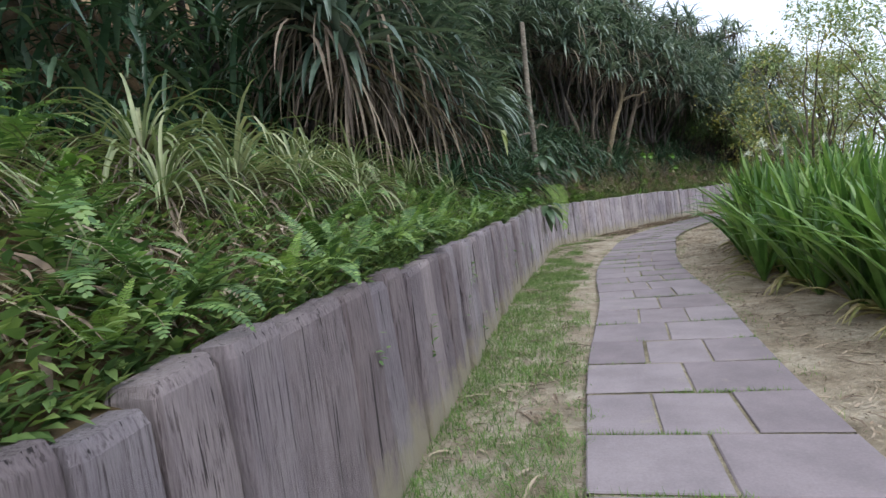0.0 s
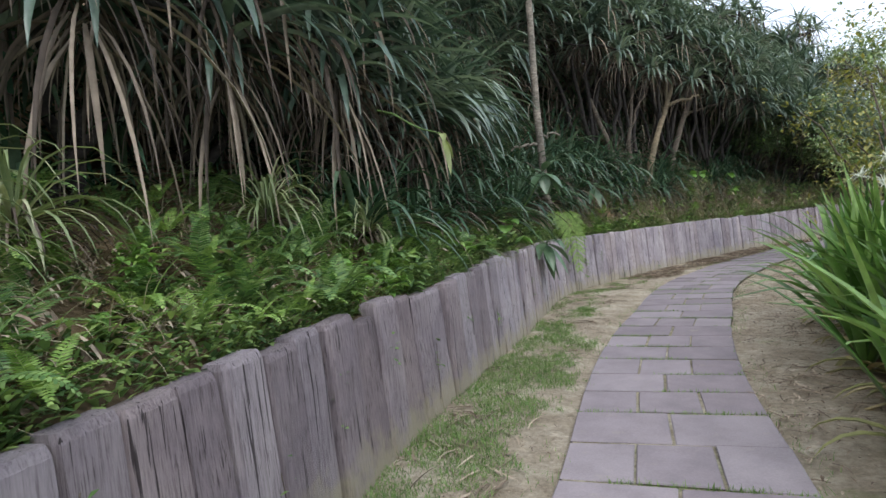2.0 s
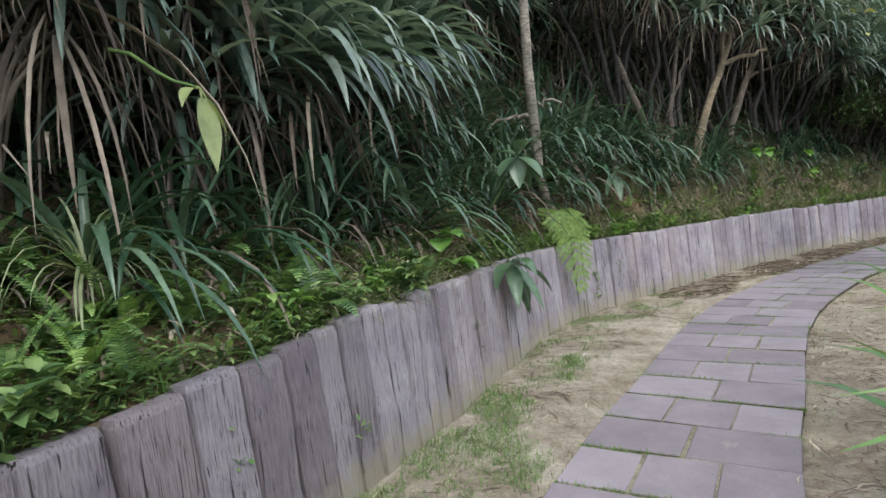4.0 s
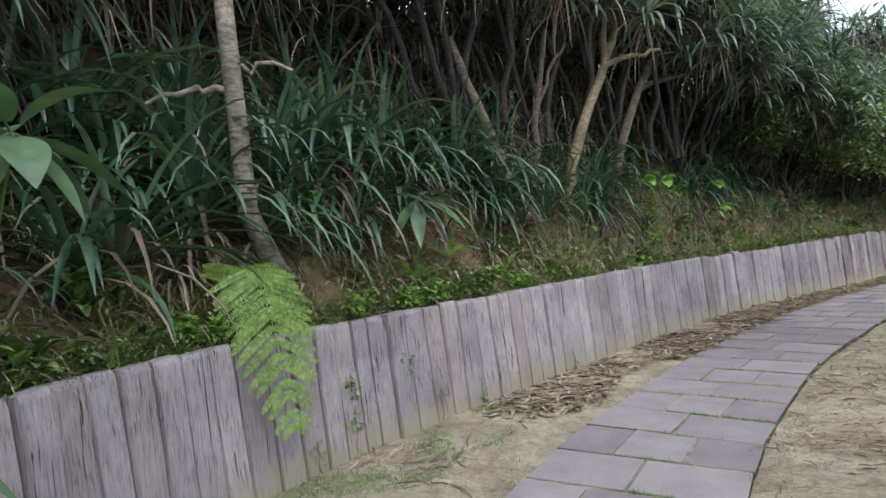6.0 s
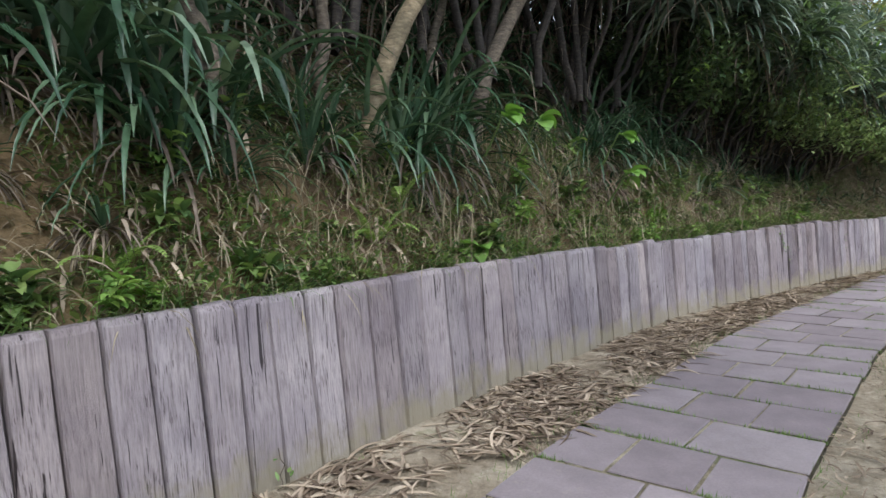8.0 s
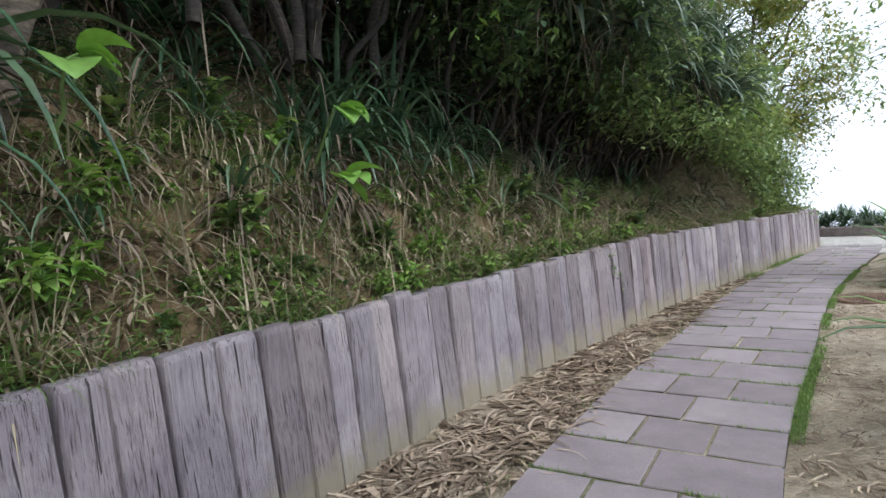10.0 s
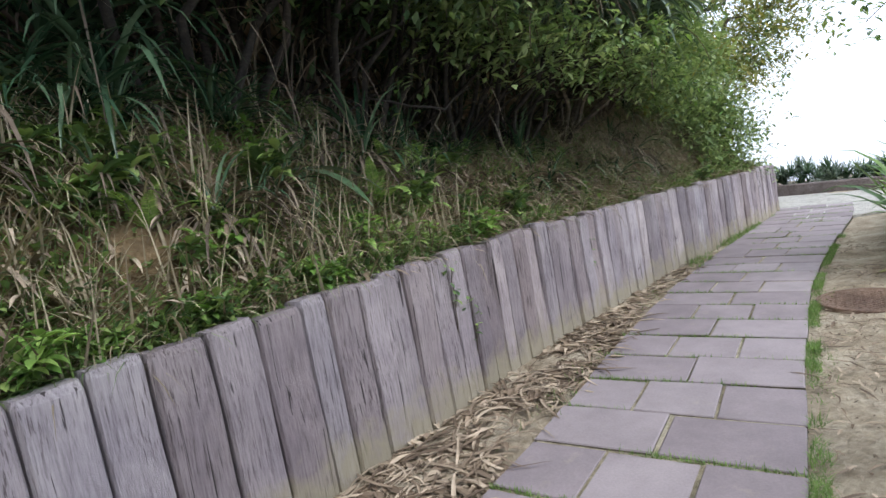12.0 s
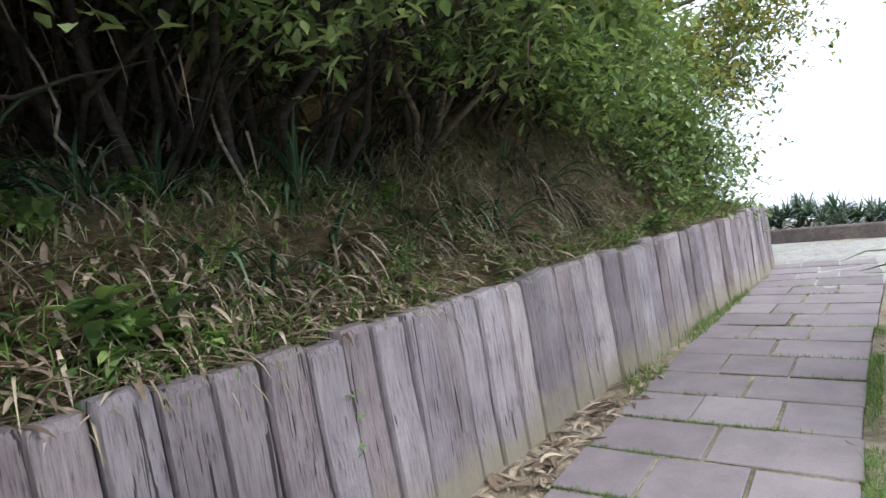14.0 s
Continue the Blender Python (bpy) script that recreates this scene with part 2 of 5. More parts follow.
M_SOIL = soil_mat("sandy_soil", (0.27, 0.22, 0.155), (0.43, 0.365, 0.275), (0.58, 0.515, 0.405), (0.22, 0.235, 0.11), 0.6)
M_BANK = soil_mat("clay_bank", (0.09, 0.066, 0.042), (0.18, 0.128, 0.074), (0.32, 0.225, 0.125), (0.085, 0.095, 0.04), 0.54)
M_JOINT = soil_mat("joint_earth", (0.16, 0.14, 0.095), (0.34, 0.30, 0.21), (0.52, 0.47, 0.36), (0.10, 0.15, 0.045), 0.55)
M_GRIME_SHADE = soil_mat("joint_grime_shade", (0.07, 0.064, 0.047), (0.12, 0.108, 0.08), (0.18, 0.16, 0.12), (0.06, 0.085, 0.03), 0.52)
M_PLAZA = soil_mat("pale_concrete", (0.42, 0.41, 0.38), (0.5, 0.49, 0.46), (0.57, 0.56, 0.52), (0.33, 0.36, 0.24), 0.62)
M_KERB = soil_mat("kerb_timber", (0.15, 0.125, 0.12), (0.2, 0.17, 0.165), (0.26, 0.225, 0.22), (0.12, 0.12, 0.08), 0.66)
M_IRON = soil_mat("rusty_iron", (0.16, 0.105, 0.08), (0.23, 0.155, 0.115), (0.30, 0.21, 0.16), (0.3, 0.25, 0.19), 0.6)
M_IRON.node_tree.nodes["Principled BSDF"].inputs["Roughness"].default_value = 0.7

# ---- building helpers ----
rng = np.random.default_rng(7)


class Acc:
    """Collects vertices and faces of one mesh."""

    def __init__(self):
        self.v, self.f, self.n = [], [], 0

    def add(self, verts, faces):
        verts = np.asarray(verts, float).reshape(-1, 3)
        self.v.append(verts)
        if isinstance(faces, np.ndarray):
            self.f += (faces + self.n).tolist()
        else:
            self.f += [[int(i) + self.n for i in f] for f in faces]
        self.n += len(verts)

    def mesh(self, name, smooth=True):
        me = bpy.data.meshes.new(name)
        me.from_pydata(np.concatenate(self.v).tolist(), [], self.f)
        if smooth:
            me.shade_smooth()
        me.update()
        return me


def part(name, shape, material, parent=None, label=""):
    me = shape.mesh(name) if isinstance(shape, Acc) else shape
    if not me.materials:
        me.materials.append(material)
    ob = new(name, me)
    if parent is not None:
        ob.parent = parent
    return tagged(ob, label)


def unit(a):
    return a / np.maximum(np.linalg.norm(a, axis=-1, keepdims=True), 1e-9)


def ways(az, el):
    return np.stack([np.cos(el) * np.cos(az), np.cos(el) * np.sin(az), np.sin(el)], -1)


def blades(acc, base, way, length, width, sag, seg=5, fold=0.25, shape="strap", side=None, curl=None):
    """Many leaves at once: strips that start at base along way and sag towards the ground."""
    base, way = np.atleast_2d(base).astype(float), unit(np.atleast_2d(way).astype(float))
    k = len(base)
    length, width, sag = (np.broadcast_to(np.asarray(v, float), (k,)) for v in (length, width, sag))
    if side is None:
        side = np.cross(way, (0, 0, 1.0))
        flat = np.linalg.norm(side, axis=1) < 0.05
        side[flat] = (1, 0, 0)
    side = unit(side)
    p, d = base.copy(), way.copy()
    rows = []
    for i in range(seg + 1):
        u = i / seg
        if shape == "strap":
            w = min(1.0, 0.55 + 2.2 * u) * (1 - u ** 3.2) + 0.03
        elif shape == "ovate":
            w = math.sin(math.pi * min(1, 0.04 + 0.96 * u) ** 0.75) + 0.03
        else:
            w = (1 - u) + 0.04
        up = unit(np.cross(side, d))
        half = (width * w / 2)[:, None]
        rows.append(np.stack([p - side * half + up * half * fold * 2, p, p + side * half + up * half * fold * 2], 1))
        p = p + d * (length / seg)[:, None]
        d = unit(d + np.array((0, 0, -1.0)) * (sag / seg * (0.4 + 1.2 * u))[:, None])
        if curl is not None:
            d = unit(d + side * (curl / seg)[:, None])
            side = unit(side - d * np.sum(side * d, axis=1, keepdims=True))
    v = np.stack(rows, 1)
    v = v.reshape(k, -1, 3)
    f = []
    for i in range(seg):
        for j in range(2):
            a = i * 3 + j
            f.append((a, a + 1, a + 4, a + 3))
    f = np.array(f)
    faces = (f[None] + (np.arange(k) * (seg + 1) * 3)[:, None, None]).reshape(-1, 4)
    acc.add(v, faces)


def tube(acc, pts, radii, n=8, rough=0.0):
    """A tapered limb along points."""
    pts = np.asarray(pts, float)
    m = len(pts)
    tang = unit(np.gradient(pts, axis=0))
    ref = np.array((0.31, 0.95, 0.02))
    a = unit(np.cross(tang, ref))
    b = np.cross(tang, a)
    ang = np.linspace(0, 2 * math.pi, n, endpoint=False)
    r = np.broadcast_to(np.asarray(radii, float), (m,))[:, None] * (1 + rough * (rng.random((m, n)) - 0.5))
    v = pts[:, None] + (a[:, None] * np.cos(ang)[None, :, None] + b[:, None] * np.sin(ang)[None, :, None]) * r[..., None]
    f = [(i * n + j, i * n + (j + 1) % n, (i + 1) * n + (j + 1) % n, (i + 1) * n + j) for i in range(m - 1) for j in range(n)]
    acc.add(v, f)
    acc.add(v[-1], [tuple(range(n))])


def curve_pts(p0, p1, n=6, wob=0.08, bow=(0, 0, 0)):
    u = np.linspace(0, 1, n)[:, None]
    p = np.asarray(p0) * (1 - u) + np.asarray(p1) * u + np.asarray(bow) * (4 * u * (1 - u))
    p[1:-1] += rng.normal(0, wob, (n - 2, 3))
    return p


def thing(name, label, category, group="", at=(0, 0, 0), turn=0.0, kind=""):
    e = new(name)
    e.matrix_basis = Matrix.Translation(at) @ Matrix.Rotation(turn, 4, "Z")
    return tagged(e, label, category, group, kind)


# ---- plan: the path's middle line and the wall's foot ----
MIDDLE = [(1.6, -9), (1.95, -6), (2.25, -3), (2.6, 0.6), (2.85, 2.3), (3.03, 3.43), (3.2, 5.2), (3.47, 6.8), (3.78, 8.05), (4.15, 9.6), (4.62, 11.0), (5.1, 12.0),
          (5.95, 13.55), (6.8, 14.75), (7.75, 16.05), (8.7, 17.15), (9.72, 18.2), (10.7, 19.25), (11.85, 20.4), (13.1, 21.5), (14.2, 22.4), (15.6, 23.55), (17.4, 25.3)]
FOOT = [(0.95, -6), (1.1, -2), (1.2, -0.34), (1.3, 1.0), (1.4, 2.31), (1.5, 3.55), (1.72, 5.5), (1.95, 6.99), (2.08, 8.2), (2.28, 9.9), (2.62, 10.91), (3.2, 11.9),
        (3.78, 12.81), (4.33, 13.6), (5.08, 14.76), (5.6, 15.51), (6.45, 16.6), (7.35, 17.6), (8.36, 18.55), (8.97, 19.08), (9.65, 19.72), (10.64, 20.52), (11.85, 21.5), (12.8, 22.17),
        (13.8, 22.95), (15.2, 23.95), (16.05, 24.65)]


class Line:
    """A smooth line through points, addressed by its length."""

    def __init__(self, pts):
        p = np.array(pts, float)
        q = np.vstack([2 * p[0] - p[1], p, 2 * p[-1] - p[-2]])
        out = []
        for i in range(1, len(q) - 2):
            a, b, c, d = q[i - 1:i + 3]
            for u in np.linspace(0, 1, 12, endpoint=False):
                out.append(0.5 * (2 * b + (c - a) * u + (2 * a - 5 * b + 4 * c - d) * u ** 2 + (3 * b - a - 3 * c + d) * u ** 3))
        out.append(p[-1])
        self.p = np.array(out)
        self.s = np.r_[0, np.cumsum(np.linalg.norm(np.diff(self.p, axis=0), axis=1))]
        self.length = self.s[-1]

    def at(self, s):
        s = np.asarray(s, float)
        return np.stack([np.interp(s, self.s, self.p[:, 0]), np.interp(s, self.s, self.p[:, 1])], -1)

    def ahead(self, s):
        return unit(self.at(np.asarray(s) + 0.15) - self.at(np.asarray(s) - 0.15))

    def left(self, s):
        d = self.ahead(s)
        return np.stack([-d[..., 1], d[..., 0]], -1)

    def nearest(self, xy):
        return self.s[np.argmin(np.linalg.norm(self.p - np.asarray(xy), axis=1))]


mid, foot = Line(MIDDLE), Line(FOOT)
HALF = 0.575
BATTER = 0.07


def wall_top(s):
    """Height of the wall's top along its foot."""
    return np.interp(s, [0, 8, 10.5, 13.5, 15.5, 18, 20, 22.5, 23.6, 24.5, 25.6, 27, 28.5, 30, 33, 36], [0.88, 0.88, 0.89, 0.97, 0.97, 0.93, 0.92, 0.92, 0.91, 0.875, 0.87, 0.895, 0.905, 0.88, 0.86, 0.83])


def bank_rise(s, d):
    """Height of the bank above the wall's top, d behind the wall's foot."""
    gentle = np.interp(d, [0, 0.25, 0.7, 1.3, 2.2, 3.5, 6, 12, 40], [-0.06, 0.0, 0.15, 0.5, 1.1, 1.9, 3.6, 6.0, 9])
    steep = np.interp(d, [0, 0.25, 0.5, 0.8, 1.2, 2.0, 4, 10, 40], [-0.06, 0.0, 0.3, 0.75, 1.15, 1.9, 4.4, 8, 12])
    ledge = np.interp(d, [0, 0.25, 0.55, 0.85, 1.2, 2.0, 4, 10, 40], [-0.06, 0.0, 0.14, 0.62, 1.2, 2.0, 3.8, 6, 8])
    a = np.clip((s - 13) / 4, 0, 1)
    b = np.clip((s - 26) / 3, 0, 1)
    hollow = np.interp(d, [0, 0.25, 0.55, 0.85, 1.2, 2.4, 3.2, 10, 40], [-0.06, 0.0, 0.2, 0.52, 0.66, 0.85, 2.6, 6, 8])
    cave = np.interp(d, [0, 0.25, 0.7, 1.3, 1.8, 3.4, 4.2, 12, 40], [-0.06, 0.0, 0.15, 0.5, 0.7, 0.9, 3.0, 6.0, 9])
    e = np.clip((s - 5) / 1.0, 0, 1) * np.clip((10.5 - s) / 1.0, 0, 1)
    gentle = gentle * (1 - e) + cave * e
    c = np.clip((s - 31) / 1.5, 0, 1)
    return (gentle * (1 - a) + steep * a) * (1 - b) + (hollow * (1 - c) + ledge * c) * b


def on_bank(s, d):
    s, d = np.asarray(s, float), np.asarray(d, float)
    xy = foot.at(s) + foot.left(s) * d[..., None]
    z = wall_top(s) + bank_rise(s, d)
    return np.concatenate([xy, z[..., None]], -1)


def bank_lumps(xy, d):
    return (lump(xy, 1.1, 0.22) + lump(xy, 4.0, 0.10)) * np.clip((np.asarray(d) - 0.2) / 0.4, 0, 1)


def lump(xy, scale, size):
    return np.array([noise.noise(Vector((x * scale, y * scale, 3.1))) for x, y in np.atleast_2d(xy)]) * size


# ---- ground, bank, wall, path ----
gx = np.r_[-4000, -900, -200, -60, -20, np.arange(-8, 24, 0.2), 30, 60, 200, 900, 4000]
gy = np.r_[-4000, -900, -200, -60, -20, np.arange(-12, 32, 0.2), 40, 80, 200, 900, 4000]
X, Y = np.meshgrid(gx, gy)
flat_xy = np.stack([X.ravel(), Y.ravel()], -1)
gz = -0.03 + lump(flat_xy, 1.3, 0.03) + lump(flat_xy, 5.0, 0.012)
near = np.min(np.linalg.norm(flat_xy[:, None] - mid.p[None, ::4], axis=2), axis=1)
gz = gz * np.clip((near - 0.5) / 0.3, 0.0, 1) - 0.028 * (1 - np.clip((near - 0.55) / 0.2, 0, 1)) + np.clip((near - 0.62) / 0.4, 0, 1) * 0.03
far_drop = np.clip(np.linalg.norm(flat_xy - (8, 12), axis=1) - 22, 0, None) * -0.11
gz = gz + far_drop
acc = Acc()
nx, ny = len(gx), len(gy)
idx = np.arange(nx * ny).reshape(ny, nx)
acc.add(np.c_[flat_xy, gz], np.stack([idx[:-1, :-1], idx[:-1, 1:], idx[1:, 1:], idx[1:, :-1]], -1).reshape(-1, 4))
tagged(part("ground", acc, M_SOIL), "bare sandy soil strip with patchy grass beside the path", "ground", kind="structure")

bs = np.arange(0, foot.length + 0.01, 0.2)
bd = np.r_[0.1, 0.2, 0.3, 0.42, 0.55, 0.7, 0.85, 1.0, 1.25, 1.5, 1.8, 2.2, 2.8, 3.5, 4.5, 6, 9, 14]
S, D = np.meshgrid(bs, bd, indexing="ij")
P = on_bank(S.ravel(), D.ravel())
P[:, 2] += bank_lumps(P[:, :2], D.ravel())
acc = Acc()
idx = np.arange(len(P)).reshape(len(bs), len(bd))
acc.add(P, np.stack([idx[:-1, :-1], idx[1:, :-1], idx[1:, 1:], idx[:-1, 1:]], -1).reshape(-1, 4))
# the bank's end face, falling off behind the wall's end
end_s = foot.length
e0 = on_bank(np.full(len(bd), end_s), bd)
e1 = e0.copy()
e1[:, :2] += foot.ahead(end_s) * 0.4
e1[:, 2] = np.minimum(e1[:, 2] - 0.8, e1[:, 2] * 0.35)
e2 = e0.copy()
e2[:, :2] += foot.ahead(end_s) * 0.9
e2[:, 2] = -0.1
ee = np.stack([e0, e1, e2], 0).reshape(-1, 3)
k = len(bd)
acc.add(ee, [(i * k + j, (i + 1) * k + j, (i + 1) * k + j + 1, i * k + j + 1) for i in range(2) for j in range(k - 1)])
tagged(part("bank", acc, M_BANK), "steep clay bank held back by the timber wall", "bank", kind="structure")

# ---- screw pines: leaning stems, heads of long drooping leaves, skirts of dead ones ----


def pine_head(green, dead, at, size, leaves=46, skirt=40, out=None, low=-0.35):
    """A head of arching leaves round a stem tip, with a skirt of dead leaves hanging under it."""
    at = np.asarray(at, float)
    w = ways(rng.uniform(0, 2 * math.pi, leaves), rng.uniform(low, 1.3, leaves))
    if out is not None:
        w = unit(w + np.asarray(out) * 0.5)
    blades(green, at + w * 0.06, w, size * rng.uniform(0.5, 1.15, leaves), size * rng.uniform(0.048, 0.08, leaves), rng.uniform(1.0, 3.4, leaves), 7, 0.28)
    if skirt:
        w = ways(rng.uniform(0, 2 * math.pi, skirt), rng.uniform(-1.3, -0.2, skirt))
        base = at + np.c_[w[:, :2] * 0.14, -rng.uniform(0.0, 0.35, skirt)]
        blades(dead, base, w, size * rng.uniform(0.5, 1.15, skirt), size * rng.uniform(0.012, 0.03, skirt), rng.uniform(2.5, 5, skirt), 5, 0.5)


def screw_pine(label, spots, size, skirt, root, trunk_r=0.055, leaves=34):
    """spots: (x towards the path, y along it, z) of the heads above the foot."""
    tree = thing("screw_pine", label, "tree", "screw pines on the bank")
    green, dead = Acc(), Acc()
    tip = None
    for i, p in enumerate(spots):
        p = np.array(p, float)
        wood = Acc()
        if i % 5 == 0:
            r = np.array(root) + (rng.normal(0, 0.15), rng.normal(0, 0.35), 0)
            tube(wood, curve_pts(r, p, 8, 0.06, (-0.1, 0, 0.2)), np.linspace(trunk_r, trunk_r * 0.55, 8), 7, 0.25)
            tip = p
        else:
            tube(wood, curve_pts(tip - (0, 0, 0.1), p, 5, 0.05), np.linspace(trunk_r * 0.5, trunk_r * 0.4, 5), 5, 0.25)
        part("branch" if i % 5 else "trunk", wood, M_BARK_SHADED, tree)
        pine_head(green, dead, p, size * rng.uniform(0.85, 1.15), leaves, skirt, unit(p - np.array(root)) * (1, 1, 0.1))
    part("leaves", green, M_PANDAN, tree)
    part("dead_leaves", dead, M_DEAD, tree, "hanging skirt of dry brown leaves")
    return tree


def spots_in(k, x, y, z):
    return [(rng.uniform(*x), rng.uniform(*y), rng.uniform(*z)) for _ in range(k)]


PINE_LABEL = "grey-green screw pine with long drooping leaves and dead brown skirt"
HIGH_LABEL = "tall screw pine with bare stems under a dense grey-green crown"
pines = [
    screw_pine(PINE_LABEL, spots_in(5, (-0.2, 0.5), (-1.0, 1.0), (1.3, 2.1)) + spots_in(6, (-0.8, 0.3), (-1.1, 1.1), (2.0, 3.2)), 1.2, 24, (-0.7, 0, 0), leaves=32),
    screw_pine(PINE_LABEL, spots_in(7, (-0.2, 0.45), (-0.9, 0.9), (0.9, 1.8)) + spots_in(8, (-0.8, 0.2), (-1.0, 1.0), (1.8, 3.0)), 1.0, 12, (-0.7, 0, 0)),
    screw_pine(HIGH_LABEL, spots_in(13, (0.0, 1.2), (-1.4, 1.4), (2.1, 3.0)) + spots_in(14, (-1.2, 0.9), (-1.5, 1.5), (2.7, 3.9)), 0.8, 4, (-0.8, 0, 0), trunk_r=0.038, leaves=40),
    screw_pine(HIGH_LABEL, spots_in(26, (-1.6, 1.2), (-1.8, 1.8), (1.9, 3.6)), 0.9, 10, (0, 0, 0), leaves=30),
]
used = [False] * 4


def put(models, flags, i, xyz, turn, scale=1.0):
    m = Matrix.Translation(xyz) @ Matrix.Rotation(turn, 4, "Z") @ Matrix.Scale(scale, 4)
    if not flags[i]:
        models[i].matrix_basis = m
        flags[i] = True
        return models[i]
    o = copy_thing(models[i], Matrix.Identity(4))
    o.matrix_basis = m
    return o


def facing(s):
    """The turn that points a thing's x towards the path."""
    l = foot.left(s)
    return math.atan2(-l[1], -l[0])


# (along the wall, behind it, lift above the bank, model, scale)
for s, d, lift, i, sc in [
    (2.5, 3.0, -0.1, 0, 1.0), (4.6, 3.2, 0.2, 0, 1.0), (6.6, 3.4, 1.0, 1, 1.0), (9.6, 1.5, 0.0, 0, 1.0), (10.7, 1.5, -0.1, 0, 1.0), (11.9, 1.3, 0.0, 0, 1.0), (13.0, 1.4, -0.1, 1, 1.1),
    (14.2, 1.5, -0.2, 1, 1.1), (15.3, 1.6, -0.2, 1, 1.15), (16.3, 1.9, 0.0, 0, 1.1), (17.4, 2.2, 0.3, 1, 1.1),
    (15.0, 2.0, 0.4, 2, 1.0), (17.0, 2.0, 0.5, 2, 1.0), (18.8, 1.9, 0.4, 2, 1.0), (20.4, 1.8, 0.4, 2, 1.0), (22.0, 1.7, 0.4, 2, 1.0), (23.6, 1.7, 0.3, 2, 1.05), (25.2, 1.6, 0.3, 2, 1.05), (26.8, 1.5, 0.2, 2, 1.0),
    (28.2, 1.4, 0.1, 2, 0.85), (29.6, 1.2, 0.0, 2, 0.8), (30.3, 0.6, -0.2, 2, 0.85), (25.6, 0.8, -0.1, 2, 1.0), (27.0, 0.7, -0.1, 2, 0.95), (28.4, 0.7, 0.0, 2, 0.8), (29.7, 0.8, 0.1, 2, 0.75), (32.0, 2.2, 0.2, 3, 0.95), (33.6, 2.6, 0.0, 3, 0.9),
    (3.0, 4.5, 0.0, 3, 1.1), (5.5, 4.5, 0.7, 3, 1.1), (8.0, 3.9, 0.8, 3, 1.1), (10.5, 3.8, 0.3, 3, 1.1), (13.0, 3.8, 0.3, 3, 1.1), (15.5, 4.0, 0.2, 3, 1.1), (18.0, 4.0, 0.2, 3, 1.1), (20.5, 4.0, 0.2, 3, 1.1), (23.0, 3.9, 0.2, 3, 1.1),
    # next row: pines lifted 0.8 or more are added overhead to block skylight
    (16.0, 2.8, 1.3, 3, 1.0), (18.2, 2.8, 1.3, 3, 1.0), (20.4, 2.7, 1.3, 3, 1.0), (22.6, 2.6, 1.3, 3, 1.0), (24.6, 2.4, 1.2, 3, 1.0), (26.4, 2.2, 1.2, 3, 1.0), (20.2, 1.3, 0.9, 3, 0.9), (21.8, 1.2, 0.8, 3, 0.9), (23.4, 1.1, 0.8, 3, 0.9), (25.0, 1.1, 0.8, 3, 0.9), (25.5, 3.8, 0.2, 3, 1.1), (28.0, 3.4, 0.1, 3, 1.0), (30.5, 3.2, 0.0, 3, 0.9), (33.0, 4.0, 0.0, 3, 1.0),
]:
    p = on_bank(s, d)
    put(pines, used, i, (p[0], p[1], p[2] + lift - 0.15), facing(s) + rng.uniform(-0.25, 0.25), sc)


# ---- strap-leaved plants on the bank ----
def strap_plant(label, k, size, width, droop, mat=None, dry=8, lift=(0.2, 1.4)):
    e = thing("strap_leaf_plant", label, "plant", "strap-leaved plants on the bank")
    green, dead = Acc(), Acc()
    w = ways(rng.uniform(0, 6.28, k), rng.uniform(*lift, k))
    blades(green, w * 0.04 * (1, 1, 0.3) + (0, 0, 0.05), w, size * rng.uniform(0.6, 1.15, k), width * rng.uniform(0.7, 1.2, k), droop * rng.uniform(0.6, 1.3, k), 7, 0.3)
    part("leaves", green, mat or M_STRAP, e)
    w = ways(rng.uniform(0, 6.28, dry), rng.uniform(-0.3, 0.5, dry))
    blades(dead, w * 0.05 + (0, 0, 0.06), w, size * rng.uniform(0.4, 0.9, dry), width * 0.6, 3.0, 5, 0.4)
    part("dead_leaves", dead, M_DEAD, e, "withered brown leaves")
    return e


STRAP_LABEL = "dark green strap-leaved plant arching over the bank"
straps = [strap_plant(STRAP_LABEL, 34, 0.85, 0.036, 2.4), strap_plant(STRAP_LABEL, 30, 1.15, 0.05, 3.0), strap_plant(STRAP_LABEL, 40, 0.6, 0.024, 2.2),
          strap_plant("pale clump of long grass with withered blades on the bank", 64, 0.62, 0.018, 3.8, M_PALE_GRASS, 44), strap_plant("withered tussock of brown hanging leaves on the bank", 10, 0.6, 0.03, 3.0, M_STRAP, 60)]
straps.append(strap_plant("large glossy strap-leaved plant with hanging leaves on the bank", 30, 1.25, 0.062, 3.2, M_STRAP_PALE, 10, (0.5, 1.45)))
sflag = [False] * 6
for s in np.arange(11.5, 27, 0.13):
    band = 0.9 if s < 13.5 else 0.62 if s < 22.5 else 1.0
    p = on_bank(s, band + rng.random() ** 1.4 * 1.5)
    big = 1 if s < 19 and rng.random() < 0.5 else int(rng.integers(0, 3))
    put(straps, sflag, big, p - (0, 0, 0.04), rng.uniform(0, 6.28), rng.uniform(0.75, 1.2))
for s in np.arange(13.5, 20.5, 0.33):
    put(straps, sflag, 5, on_bank(s, rng.uniform(0.95, 1.8)) - (0, 0, 0.04), rng.uniform(0, 6.28), rng.uniform(0.85, 1.2))
for s in np.arange(26, 34.5, 0.35):
    put(straps, sflag, int(rng.choice([0, 2, 2])), on_bank(s, rng.uniform(1.0, 2.0)) - (0, 0, 0.04), rng.uniform(0, 6.28), rng.uniform(0.6, 0.95))
